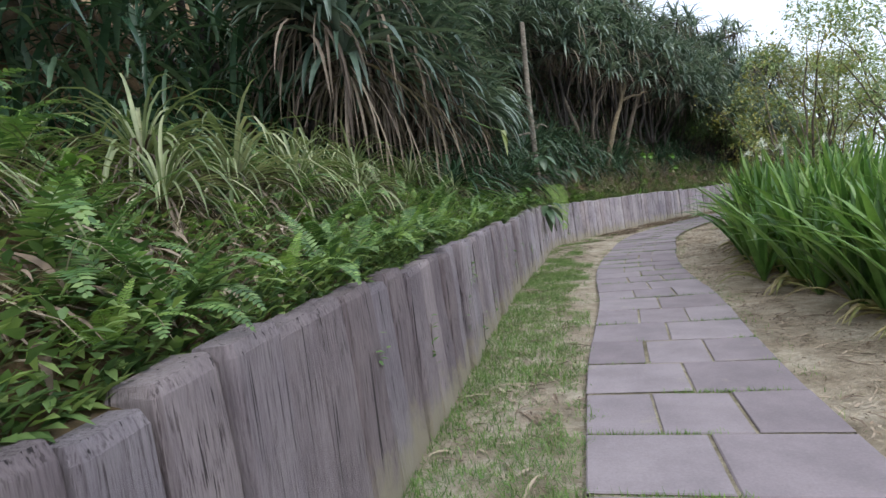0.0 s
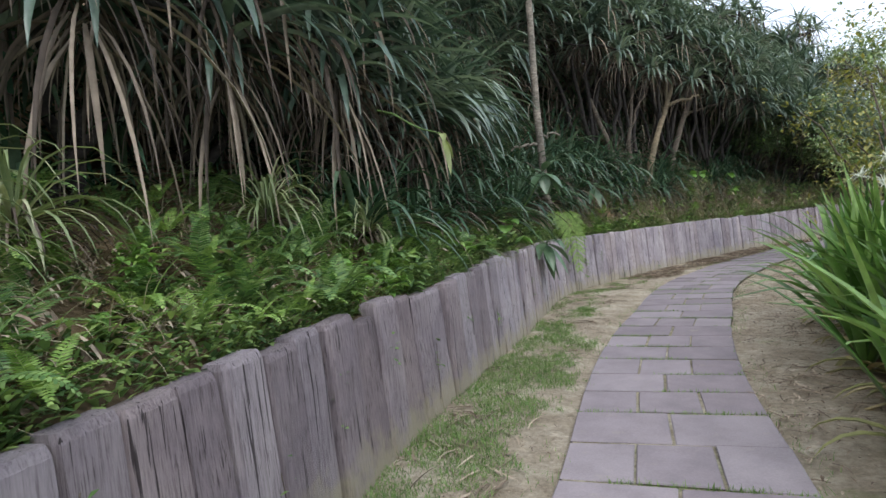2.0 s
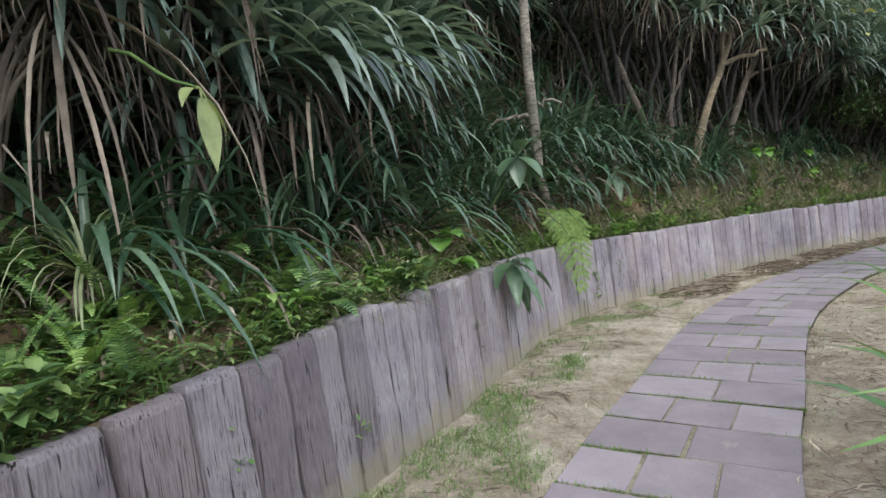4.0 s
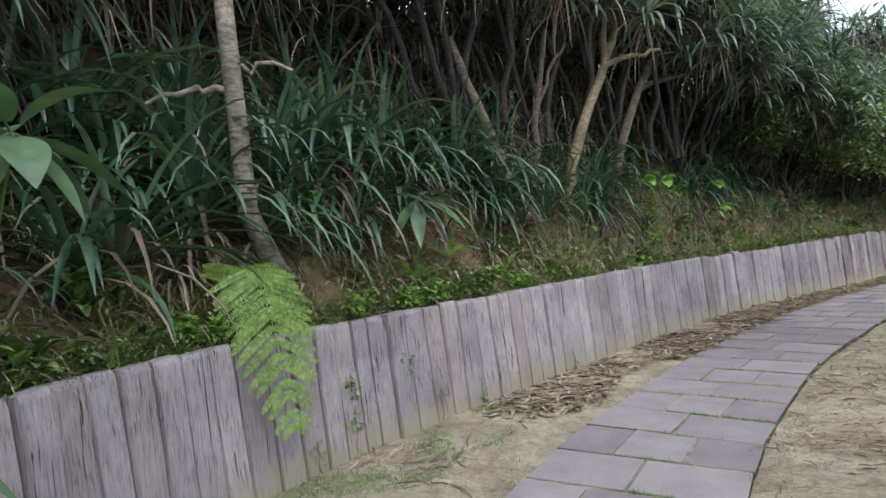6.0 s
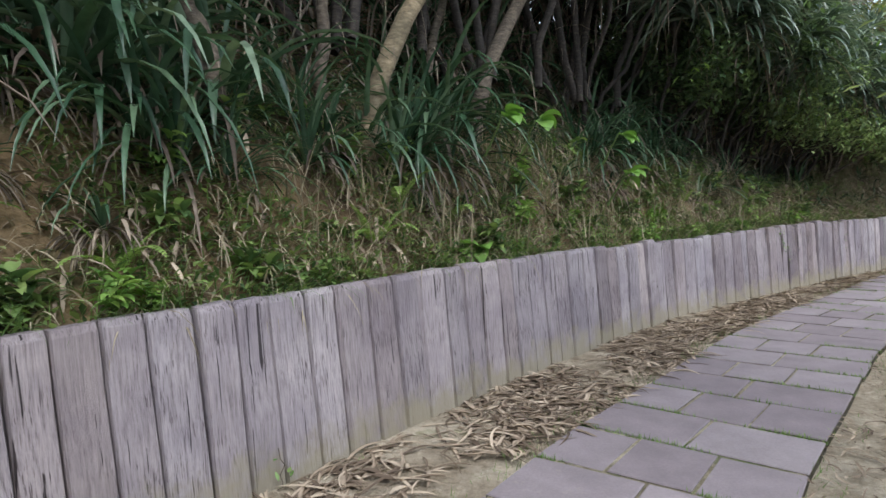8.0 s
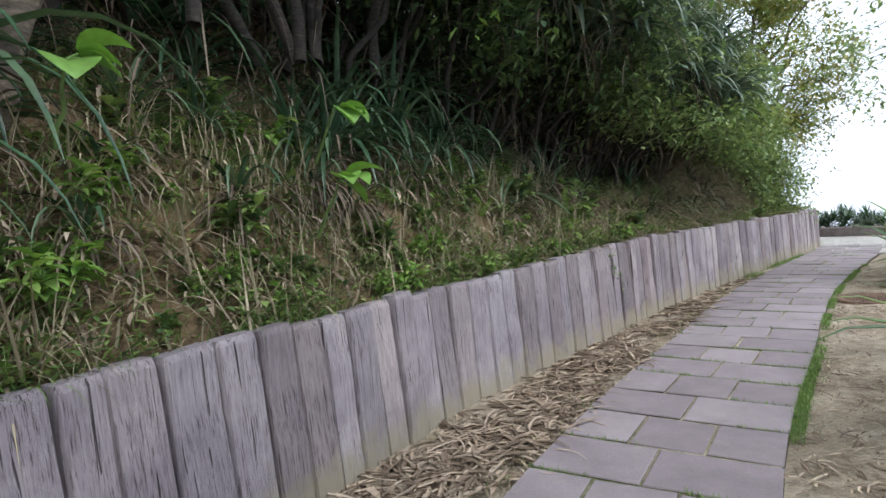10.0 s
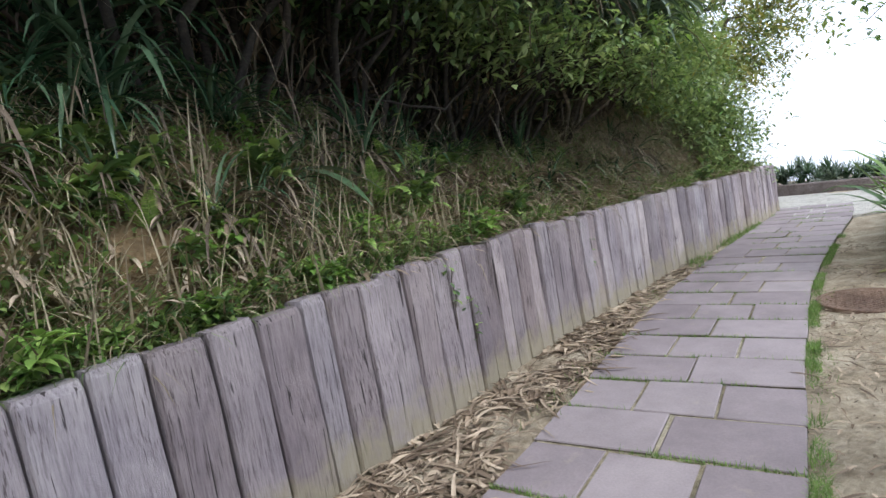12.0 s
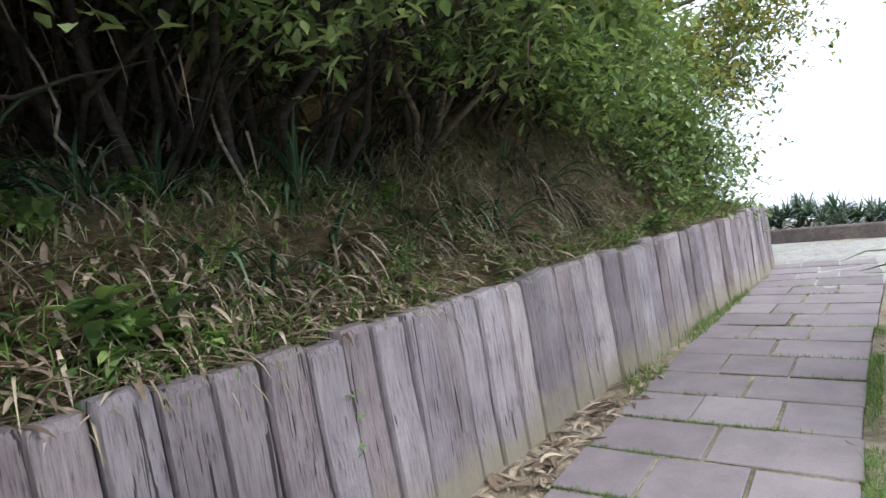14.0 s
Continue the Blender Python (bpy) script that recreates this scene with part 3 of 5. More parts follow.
for s in np.arange(14, 33, 0.22):
    put(straps, sflag, 4, on_bank(s, rng.uniform(0.5, 1.5)) - (0, 0, 0.04), rng.uniform(0, 6.28), rng.uniform(0.6, 1.1))
for s, d in [(4.7, 1.0), (6.0, 1.3), (6.8, 0.9), (7.2, 1.1), (7.9, 0.9), (6.3, 1.0), (8.6, 1.2), (5.6, 0.9), (10.4, 1.2), (11.4, 0.9), (8.6, 1.6), (33.5, 0.9), (34.2, 0.8), (34.8, 0.9)]:
    put(straps, sflag, 3, on_bank(s, d) + (0, 0, 0.12), rng.uniform(0, 6.28), rng.uniform(0.85, 1.2))


# ---- ferns ----
def frond(acc, base, way, length, width, sag, pinnae=20):
    """A feather-shaped frond: a rachis and two rows of narrow leaflets."""
    way = unit(np.asarray(way, float))
    side = unit(np.cross(way, (0, 0, 1.0)))
    p, d = np.asarray(base, float), way
    pts, dirs = [], []
    for i in range(pinnae + 1):
        u = i / pinnae
        pts.append(p)
        dirs.append(d)
        p = p + d * length / pinnae
        d = unit(d + np.array((0, 0, -1.0)) * sag / pinnae * (0.3 + 1.3 * u))
    pts, dirs = np.array(pts), np.array(dirs)
    tube(acc, pts[::4], np.linspace(0.004, 0.0015, len(pts[::4])), 4)
    u = np.linspace(0.06, 1, pinnae)
    w = width * (np.sin(np.pi * np.clip(u * 0.9 + 0.1, 0, 1)) ** 0.6) * (1 - 0.55 * u)
    for sgn in (-1, 1):
        way2 = unit(side * sgn + dirs[1:] * 0.35 + np.array((0, 0, 0.05)))
        blades(acc, pts[1:], way2, w, np.full(pinnae, length / pinnae * 0.95), 0.7, 2, 0.1, "strap", side=dirs[1:])
    return pts, dirs, side


def fern(label, k, size, mat, lift=(0.4, 1.2)):
    e = thing("fern", label, "fern", "ferns on the bank")
    for i in range(k):
        a = Acc()
        az = i / k * 6.28 + rng.uniform(-0.4, 0.4)
        frond(a, (0.02 * math.cos(az), 0.02 * math.sin(az), 0.02), ways(np.array(az), np.array(rng.uniform(*lift))), size * rng.uniform(0.7, 1.15), size * 0.2, rng.uniform(1.2, 2.4), int(rng.integers(18, 25)))
        part("frond", a, mat, e)
    return e


FERN_LABEL = "green sword fern with feathered fronds on the bank"
ferns = [fern(FERN_LABEL, 8, 0.58, M_FERN), fern(FERN_LABEL, 7, 0.45, M_FERN), fern("small light green fern at the wall's top", 6, 0.34, M_FERN_BRIGHT)]
fflag = [False] * 3
for s in np.arange(4.4, 12.4, 0.06):
    put(ferns, fflag, int(rng.choice([0, 0, 1, 1, 2, 2])), on_bank(s, 0.22 + rng.random() ** 1.3 * 1.7) + (0, 0, 0.05), rng.uniform(0, 6.28), rng.uniform(0.55, 0.95))
for s, d in [(18.3, 0.4), (18.9, 0.55), (19.5, 0.4), (21.1, 0.42), (21.5, 0.6), (22.0, 0.5), (26.2, 0.6), (27.2, 0.35), (27.7, 0.6), (27.5, 0.3), (27.95, 0.5), (28.1, 0.75)]:
    put(ferns, fflag, 2, on_bank(s, d) - (0, 0, 0.02), rng.uniform(0, 6.28), rng.uniform(0.8, 1.25))

# the large light green fern hanging over the wall
def twice_feathered(start, peak, end, half, across, turned, pinnae=19, leaflets=20):
    """A twice-feathered frond arching over the wall; its leaflets spread across, turning along the wall lower down."""
    a = Acc()
    start, peak, end = np.array(start), np.array(peak), np.array(end)
    u = np.linspace(0, 1, 81)[:, None]
    line = start * (1 - u) ** 2 + peak * 2 * u * (1 - u) + end * u ** 2
    tan = unit(np.gradient(line, axis=0))
    tube(a, line[::4], np.linspace(0.006, 0.002, 21), 6)
    for i in range(pinnae):
        v = i / (pinnae - 1)
        k = int(round(80 * (0.26 + 0.73 * v ** 0.75)))
        size = half * (0.62 + 0.38 * math.sin(math.pi * (0.1 + 0.8 * v))) * (1 - 0.6 * v ** 5) + 0.02
        wide = unit(np.array((*across, 0.0)) * (1 - v) + np.array((*turned, 0.0)) * v)
        out = unit(np.cross(tan[k], wide))
        for sgn in (-1, 1):
            way = unit(wide * sgn + tan[k] * (0.4 + 0.45 * v) + out * rng.normal(0.05, 0.07))
            w = np.linspace(0.03, 1, leaflets)[:, None]
            q = line[k] + way * size * rng.uniform(0.92, 1.05) * w + np.array((0, 0, -0.12)) * size * w ** 2
            tube(a, q[::3], np.linspace(0.0025, 0.001, len(q[::3])), 4)
            lean = unit(tan[k] - way * np.dot(tan[k], way))
            reach = 0.042 * (np.sin(np.pi * np.clip(0.2 + 0.75 * w[:, 0], 0, 1)) ** 0.6) * (half / 0.3)
            for g in (-1, 1):
                blades(a, q, np.tile(lean * g + way * 0.4, (leaflets, 1)), reach * rng.uniform(0.8, 1.1), size / leaflets * 1.05, 0.15, 2, 0.1, "strap", side=np.tile(way, (leaflets, 1)))
    return a


big_fern = thing("large_fern", "large bright green fern frond hanging over the wall", "fern")
for start, peak, end, half, across, turned in (
        ((2.2, 10.37, 0.9), (2.5, 10.40, 2.05), (2.6, 10.45, 0.40), 0.275, (0.97, 0.25), (0.6, 0.8)),
        ((2.18, 10.4, 0.9), (2.2, 10.7, 1.7), (2.4, 10.95, 1.15), 0.13, (0.8, -0.4), (0.8, -0.4))):
    part("frond", twice_feathered(start, peak, end, half, across, turned), M_FERN_BRIGHT, big_fern)


# ---- broad-leaved plants ----
def broad_plant(name, label, spot, leaves, mat, stem=None):
    """leaves: (azimuth, lift, length, width, sag) in degrees and metres."""
    e = thing(name, label, "plant", at=spot)
    for az, el, ln, wd, sag in leaves:
        a = Acc()
        w = ways(np.array([radians(az)]), np.array([radians(el)]))
        blades(a, w * 0.05, w, ln, wd, sag, 9, 0.18, "ovate")
        tube(a, np.concatenate([np.zeros((1, 3)), w * 0.06]), 0.005, 5)
        part("leaf", a, mat, e)
    a = Acc()
    top = np.array((0, 0, 0.0))
    tube(a, curve_pts(stem if stem else (-0.05, 0.05, -0.5), top, 5, 0.01), np.linspace(0.012, 0.006, 5), 6)
    part("stem", a, M_WEED, e)
    return e


broad_plant("shell_ginger", "whorl of broad grey-green leaves leaning over the wall", (2.2, 9.2, 2.0), [(-30, -35, 0.36, 0.17, 0.5), (-80, -60, 0.34, 0.17, 0.3), (-120, -30, 0.34, 0.16, 0.6), (20, -55, 0.4, 0.16, 0.3), (60, -25, 0.46, 0.16, 0.6), (-60, 35, 0.3, 0.14, 1.2), (150, 20, 0.34, 0.14, 1.0), (40, 40, 0.36, 0.14, 1.0), (-150, -50, 0.36, 0.16, 0.4), (80, -45, 0.4, 0.15, 0.3)], M_BROAD, (-0.5, 0.2, -0.7))
broad_plant("shell_ginger", "drooping branch of large dark leaves hanging over the wall", (2.17, 8.62, 0.98), [(75, -58, 0.58, 0.15, 0.5), (10, -72, 0.52, 0.15, 0.2), (-70, -40, 0.46, 0.14, 1.0), (110, -30, 0.44, 0.13, 1.2), (-100, -10, 0.4, 0.13, 1.4), (40, -25, 0.5, 0.13, 1.2), (-20, -50, 0.5, 0.14, 0.6), (-130, -35, 0.42, 0.13, 0.8), (95, 0, 0.4, 0.12, 1.5), (-45, 10, 0.4, 0.12, 1.8)], M_BROAD, (-0.35, -0.05, 0.45))
broad_plant("shell_ginger", "tuft of long broad green leaves on the bank", (3.0, 12.25, 1.85), [(-35, -20, 0.62, 0.12, 0.6), (-75, -50, 0.5, 0.13, 0.4), (-110, -40, 0.45, 0.12, 0.6), (-5, -5, 0.5, 0.11, 1.0), (70, 20, 0.5, 0.12, 1.5)], M_BROAD)
broad_plant("shell_ginger", "tuft of long broad green leaves on the bank", (8.3, 19.6, 1.55), [(-40, -20, 0.55, 0.1, 0.8), (-80, -40, 0.5, 0.1, 0.5), (-10, -10, 0.5, 0.1, 1.0), (-130, -10, 0.45, 0.1, 1.0)], M_BROAD)
broad_plant("shell_ginger", "hanging mottled broad leaves, yellowing at the edges", (1.55, 5.55, 2.15), [(-20, -80, 0.34, 0.1, 0.1), (40, -65, 0.2, 0.07, 0.3), (-70, -15, 0.2, 0.06, 1.4)], M_MOTTLED, (-0.6, 0.1, 0.3))
for spot, k in (((1.72, 8.1, 1.3), 3), ((1.86, 7.9, 1.08), 2), ((5.31, 15.54, 2.06), 4), ((5.6, 15.9, 2.05), 2), ((6.5, 17.0, 2.04), 3), ((6.5, 16.75, 1.6), 2), ((4.9, 15.0, 1.02), 3), ((5.05, 15.2, 1.0), 2)):
    broad_plant("heart_leaf_plant", "bright green plant with round heart-shaped leaves", spot, [(rng.uniform(-90, 20), rng.uniform(-45, 25), 0.18 * rng.uniform(0.7, 1.2), 0.18 * rng.uniform(0.8, 1.1), 1.2) for _ in range(k + 2)], M_HEART, (-0.15, 0.15, -0.3))

# ---- leafy weeds on the bank ----


def weed(label, stems, size, mat, leaf):
    e = thing("weed", label, "plant", "leafy weeds on the bank")
    wood, a = Acc(), Acc()
    for i in range(stems):
        az, el = rng.uniform(0, 6.28), rng.uniform(0.5, 1.4)
        ln = size * rng.uniform(0.6, 1.1)
        tip = ways(np.array(az), np.array(el)) * ln
        pts = curve_pts((0, 0, -0.03), tip, 6, 0.01, (0, 0, 0.03))
        tube(wood, pts, np.linspace(0.004, 0.0015, 6), 4)
        k = 11
        u = rng.uniform(0.25, 1.0, k)
        q = np.stack([np.interp(u, np.linspace(0, 1, 6), pts[:, j]) for j in range(3)], -1)
        blades(a, q, ways(rng.uniform(0, 6.28, k), rng.uniform(-0.3, 0.8, k)), leaf * rng.uniform(0.6, 1.2, k), leaf * rng.uniform(0.4, 0.6, k), 1.2, 4, 0.25, "ovate")
    part("stalk", wood, M_WEED, e)
    part("leaves", a, mat, e)
    return e


weeds = [weed("bright green leafy weed growing on the bank", 6, 0.34, M_SPRIG, 0.095), weed("low bright green leafy weed above the wall", 8, 0.2, M_SPRIG, 0.07), weed("dark green leafy weed among dry stalks", 7, 0.3, M_WEED, 0.11)]
wflag = [False] * 3
for s in np.arange(5.0, 29.5, 0.16):
    put(weeds, wflag, int(rng.choice([0, 1, 1, 2, 2])), on_bank(s, 0.16 + 1.2 * rng.random() ** 1.5), rng.uniform(0, 6.28), rng.uniform(0.6, 1.15))
for s in np.arange(22.8, 27.0, 0.07):
    put(weeds, wflag, int(rng.choice([0, 1, 2, 2])), on_bank(s, 0.16 + 1.0 * rng.random()), rng.uniform(0, 6.28), rng.uniform(0.4, 0.85))
for s in np.arange(29.5, 35.0, 0.4):
    put(weeds, wflag, int(rng.choice([1, 2])), on_bank(s, 0.2 + 0.9 * rng.random()), rng.uniform(0, 6.28), rng.uniform(0.4, 0.8))

# ---- bare trunks in the thicket ----


def trunk(label, pts, r0, r1, mat, branches=()):
    e = thing("tree", label, "tree")
    a = Acc()
    pts = np.array(pts, float)
    low = pts[0] - (pts[1] - pts[0]) * (1, 1, 0) * 0.8 - (0, 0, 1.0)
    if r0 > 0.03:
        pts = np.concatenate([low[None], pts])
    u = np.linspace(0, 1, len(pts))
    uu = np.linspace(0, 1, 12)
    q = np.stack([np.interp(uu, u, pts[:, i]) for i in range(3)], -1)
    q[1:-1] += rng.normal(0, 0.012, (10, 3))
    tube(a, q, np.linspace(r0, r1, 12), 10, 0.12)
    part("trunk", a, mat, e)
    for b0, b1, r in branches:
        a = Acc()
        tube(a, curve_pts(b0, b1, 7, 0.025, (0, 0, 0.05)), np.linspace(r, r * 0.5, 7), 7, 0.2)
        part("branch", a, mat, e)
    return e


trunk("slender pale rough-barked trunk with broken side branches", [(2.24, 11.3, 1.2), (2.15, 11.1, 1.5), (2.1, 10.98, 1.85), (2.1, 10.96, 2.3), (2.1, 10.98, 3.4), (2.1, 11.1, 5.2)], 0.085, 0.06, M_BARK_PALE,
      [((2.1, 10.98, 2.62), (1.6, 10.7, 2.55), 0.03), ((2.1, 11.0, 2.75), (2.45, 11.2, 2.78), 0.025)])
trunk("leaning light brown trunk with forked branches", [(4.35, 15.1, 2.1), (4.5, 15.3, 2.65), (5.0, 16.1, 3.8), (5.25, 16.5, 4.5)], 0.085, 0.06, M_BARK_TAN,
      [((5.0, 16.1, 3.85), (5.9, 16.6, 4.1), 0.05), ((5.0, 16.1, 3.8), (5.2, 16.5, 5.2), 0.06)])
trunk("leaning brown trunk with a bent side branch", [(5.05, 16.45, 2.2), (5.2, 16.65, 2.8), (5.66, 17.35, 3.75), (6.26, 18.1, 4.9)], 0.085, 0.06, M_BARK, [((5.6, 17.3, 3.7), (6.75, 18.4, 4.1), 0.045)])
trunk("crooked brown trunk leaning back into the thicket", [(3.65, 14.1, 1.9), (3.59, 14.14, 2.4), (3.35, 14.05, 3.1), (3.1, 14.1, 3.9)], 0.075, 0.05, M_BARK)
trunk("thin brown trunk in the shade", [(3.95, 15.2, 2.4), (3.98, 15.25, 3.0), (4.21, 15.77, 4.4)], 0.06, 0.04, M_BARK, [((4.0, 15.3, 3.2), (4.5, 15.9, 4.2), 0.035)])
trunk("thin brown trunk in the shade", [(4.6, 16.4, 2.6), (4.75, 16.7, 3.4), (5.0, 17.2, 4.6)], 0.05, 0.035, M_BARK)
trunk("low bent bare branch above the clay", [(8.2, 20.3, 1.7), (8.8, 20.4, 2.05), (9.4, 20.6, 1.95), (9.9, 21.2, 2.2)], 0.014, 0.006, M_BARK_SHADED)
for i in range(26):
    s = rng.uniform(19, 33)
    p = on_bank(s, rng.uniform(0.8, 2.0))
    q = p + (rng.normal(0, 0.3), rng.normal(0, 0.3), rng.uniform(0.5, 1.3))
    e = thing("dead_stalk", "thin bare dry stalk hanging over the bank", "stalk", "dry stalks")
    a = Acc()
    tube(a, curve_pts(p, q, 7, 0.04), np.linspace(0.011, 0.005, 7), 5, 0.2)
    part("stem", a, M_BARK_PALE, e)

# ---- leafy shrubs and trees ----


def leafy(name, label, limbs, mat, clumps, per, leaf, spread, bark=M_BARK, at=(0, 0, 0), mat2=None, share2=0.0):
    """A tree or shrub: limbs (points and end radii) and clumps of small leaves round the limb ends."""
    e = thing(name, label, "tree" if name == "tree" else "shrub", at=at)
    w = Acc()
    for pts, r0, r1 in limbs:
        tube(w, np.array(pts, float), np.linspace(r0, r1, len(pts)), 7, 0.15)
    part("trunk", w, bark, e)
    for which, m, share in ((0, mat, 1 - share2), (1, mat2, share2)):
        if not share:
            continue
        a = Acc()
        for c, size in clumps:
            if which and rng.random() > share * 2.2:
                continue
            n = max(4, int(per * size * share * (2.2 if which else 1)))
            twig = rng.normal(0, 1, (max(3, n // 7), 3)) * np.array((1, 1, 0.75)) * spread * size
            q = np.repeat(twig, 8, 0)[:n]
            q = q + rng.normal(0, 0.09, q.shape) + np.array(c)
            k = len(q)
            blades(a, q, ways(rng.uniform(0, 6.28, k), rng.uniform(-0.9, 0.6, k)), rng.uniform(0.6, 1.25, k) * leaf, rng.uniform(0.35, 0.55, k) * leaf, 0.8, 2, 0.2, "ovate")
        if a.n:
            part("crown", a, m, e)
    return e


def dome(k, c, r, size=(0.5, 1.0)):
    out = []
    for _ in range(k):
        v = unit(rng.normal(0, 1, 3)) * rng.uniform(0.45, 1.0) ** 0.6
        out.append((tuple(np.array(c) + v * np.array(r)), rng.uniform(*size)))
    return out


# the tree behind the wall's end
T = np.array((15.3, 26.0, 1.0))
limbs = [(curve_pts(T, T + (0.2, 0.3, 2.4), 6, 0.06), 0.16, 0.11)]
ends = []
for i in range(13):
    a0 = i * 0.9
    q = T + (0.2, 0.3, 2.2 + 0.12 * i) + np.array((math.cos(a0) * 1.9, math.sin(a0) * 1.9, rng.uniform(0.0, 2.0)))
    limbs.append((curve_pts(T + (0.2, 0.3, 1.6 + 0.1 * i), q, 7, 0.08, (0, 0, 0.2)), 0.06, 0.015))
    ends.append((tuple(q), 1.0))
leafy("tree", "small-leaved green tree with yellowing twigs at the wall's end", limbs, M_TREE, ends + dome(95, T + (0.2, 0.3, 2.9), (2.3, 2.3, 2.7)), 260, 0.12, 0.36, mat2=M_YELLOW, share2=0.4)
# shrubs hanging over the bank before it
for s, d, z, rx, k in ((31.2, 0.45, 2.75, 0.8, 26), (32.2, 0.5, 2.65, 0.9, 30), (33.4, 0.8, 2.3, 1.1, 34), (34.6, 1.0, 1.9, 0.9, 26), (35.2, 0.9, 1.5, 0.6, 14)):
    b = on_bank(s, d + 0.6)
    c = np.array((*(foot.at(s) + foot.left(s) * d), z + 0.4))
    cl = dome(k, c, (rx, rx, 0.9), (0.4, 0.9))
    leafy("shrub", "dark broad-leaved shrub hanging over the bank", [(curve_pts(b, cc, 6, 0.06), 0.03, 0.006) for cc, _ in cl[:10]], M_TREE, cl, 170, 0.13, 0.27, mat2=M_YELLOW, share2=0.15)
# leaning shrubs roofing the bank, with dark hollows under them
for s, d, z, rx, k in ((26.6, 0.8, 3.5, 1.1, 30), (27.4, 0.6, 3.5, 1.1, 30), (28.3, 0.4, 3.3, 1.0, 30), (29.2, 0.5, 2.95, 0.8, 26), (30.1, 0.8, 2.9, 0.8, 26), (27.0, 1.9, 3.6, 1.2, 28), (28.8, 1.9, 3.5, 1.2, 28), (30.4, 1.8, 3.4, 1.2, 28)):
    b = on_bank(s, d + 1.7)
    c = np.array((*(foot.at(s) + foot.left(s) * d), z))
    cl = dome(k, c, (rx, rx, 0.7), (0.4, 0.9))
    leafy("shrub", "dark leafy shrub arching over the clay bank", [(curve_pts(b, cc, 6, 0.12), 0.022, 0.005) for cc, _ in cl[:6]], M_SHRUB if s < 29 else M_TREE, cl, 130, 0.11, 0.27, M_BARK_SHADED, mat2=M_SPRIG, share2=0.06)
# leaf sprays hanging out over the wall
for s, d, z in ((29.7, -0.05, 2.2), (30.4, 0.05, 2.3), (31.1, 0.1, 2.35), (31.8, 0.15, 2.2), (32.5, 0.2, 2.0)):
    b = on_bank(s, 1.5)
    c = np.array((*(foot.at(s) + foot.left(s) * d), z))
    cl = dome(12, c, (0.42, 0.42, 0.32), (0.3, 0.6))
    leafy("shrub", "hanging leafy spray of a green shrub above the wall", [(curve_pts(b, cc, 6, 0.06, (0, 0, 0.25)), 0.012, 0.003) for cc, _ in cl[:5]], M_TREE, cl, 90, 0.09, 0.2, M_BARK_SHADED, mat2=M_SPRIG, share2=0.12)
# low shrubs closing the bank's end
for s, d, z, rx, k in ((34.0, 0.65, 1.75, 0.6, 24), (34.8, 0.6, 1.6, 0.6, 24), (35.5, 0.55, 1.4, 0.5, 22), (36.1, 0.7, 1.25, 0.5, 22), (35.6, 1.2, 1.9, 0.7, 24)):
    b = on_bank(min(s, 35.6), d + 0.2)
    c = np.array((*(foot.at(s) + foot.left(s) * d), z))
    cl = dome(k, c, (rx, rx, 0.8), (0.4, 0.8))
    leafy("shrub", "low green shrub on the bank's end", [(curve_pts(b, cc, 6, 0.05), 0.02, 0.005) for cc, _ in cl[:8]], M_TREE, cl, 130, 0.1, 0.22)
# shrubs and trees beyond the lilies
for c, r, k, m, lf in (((6.5, 7.9, 2.0), (1.4, 1.6, 1.5), 46, M_YELLOW, 0.075), ((7.2, 5.6, 2.2), (1.2, 1.5, 1.4), 34, M_TREE, 0.09), ((9.4, 13.0, 3.0), (2.2, 2.4, 2.4), 70, M_TREE, 0.11), ((9.2, 9.0, 3.4), (1.8, 2.0, 1.8), 50, M_TREE, 0.1)):
    c = np.array(c)
    cl = dome(k, c, r, (0.4, 0.9))
    foot_at = np.array((c[0], c[1], -0.02))
    leafy("shrub", "thin-branched shrub with yellowing leaves behind the lilies" if m is M_YELLOW else "green leafy shrub behind the lilies",
          [(curve_pts(foot_at + rng.normal(0, 0.12, 3) * (1, 1, 0), cc, 7, 0.06, (0, 0, 0.2)), 0.03, 0.006) for cc, _ in cl[:18]], m, cl, 110, lf, 0.26)
# wood on the far side of the bend and behind
for x, y, r, h in ((9.5, 25.5, 2.4, 6.5), (12.3, 27.0, 2.2, 5.5), (6.0, 23.0, 2.6, 8.5), (14.5, 34.0, 2.6, 4.2), (10.5, 33.0, 3.0, 6.0), (5.5, 31.0, 3.0, 7.0), (13.0, 8.5, 2.6, 3.0), (16.0, 4.0, 3.0, 3.5), (12.0, -1.0, 3.0, 4.5), (8.0, -6.0, 2.5, 4.5)):
    c = np.array((x, y, h * 0.55))
    cl = dome(60, c, (r, r, h * 0.5), (0.7, 1.3))
    leafy("tree", "dense green tree in the wood beyond the path", [(curve_pts((x, y, -0.1), cc, 7, 0.1), 0.1, 0.01) for cc, _ in cl[:10]], M_TREE, cl, 70, 0.16, 0.4)
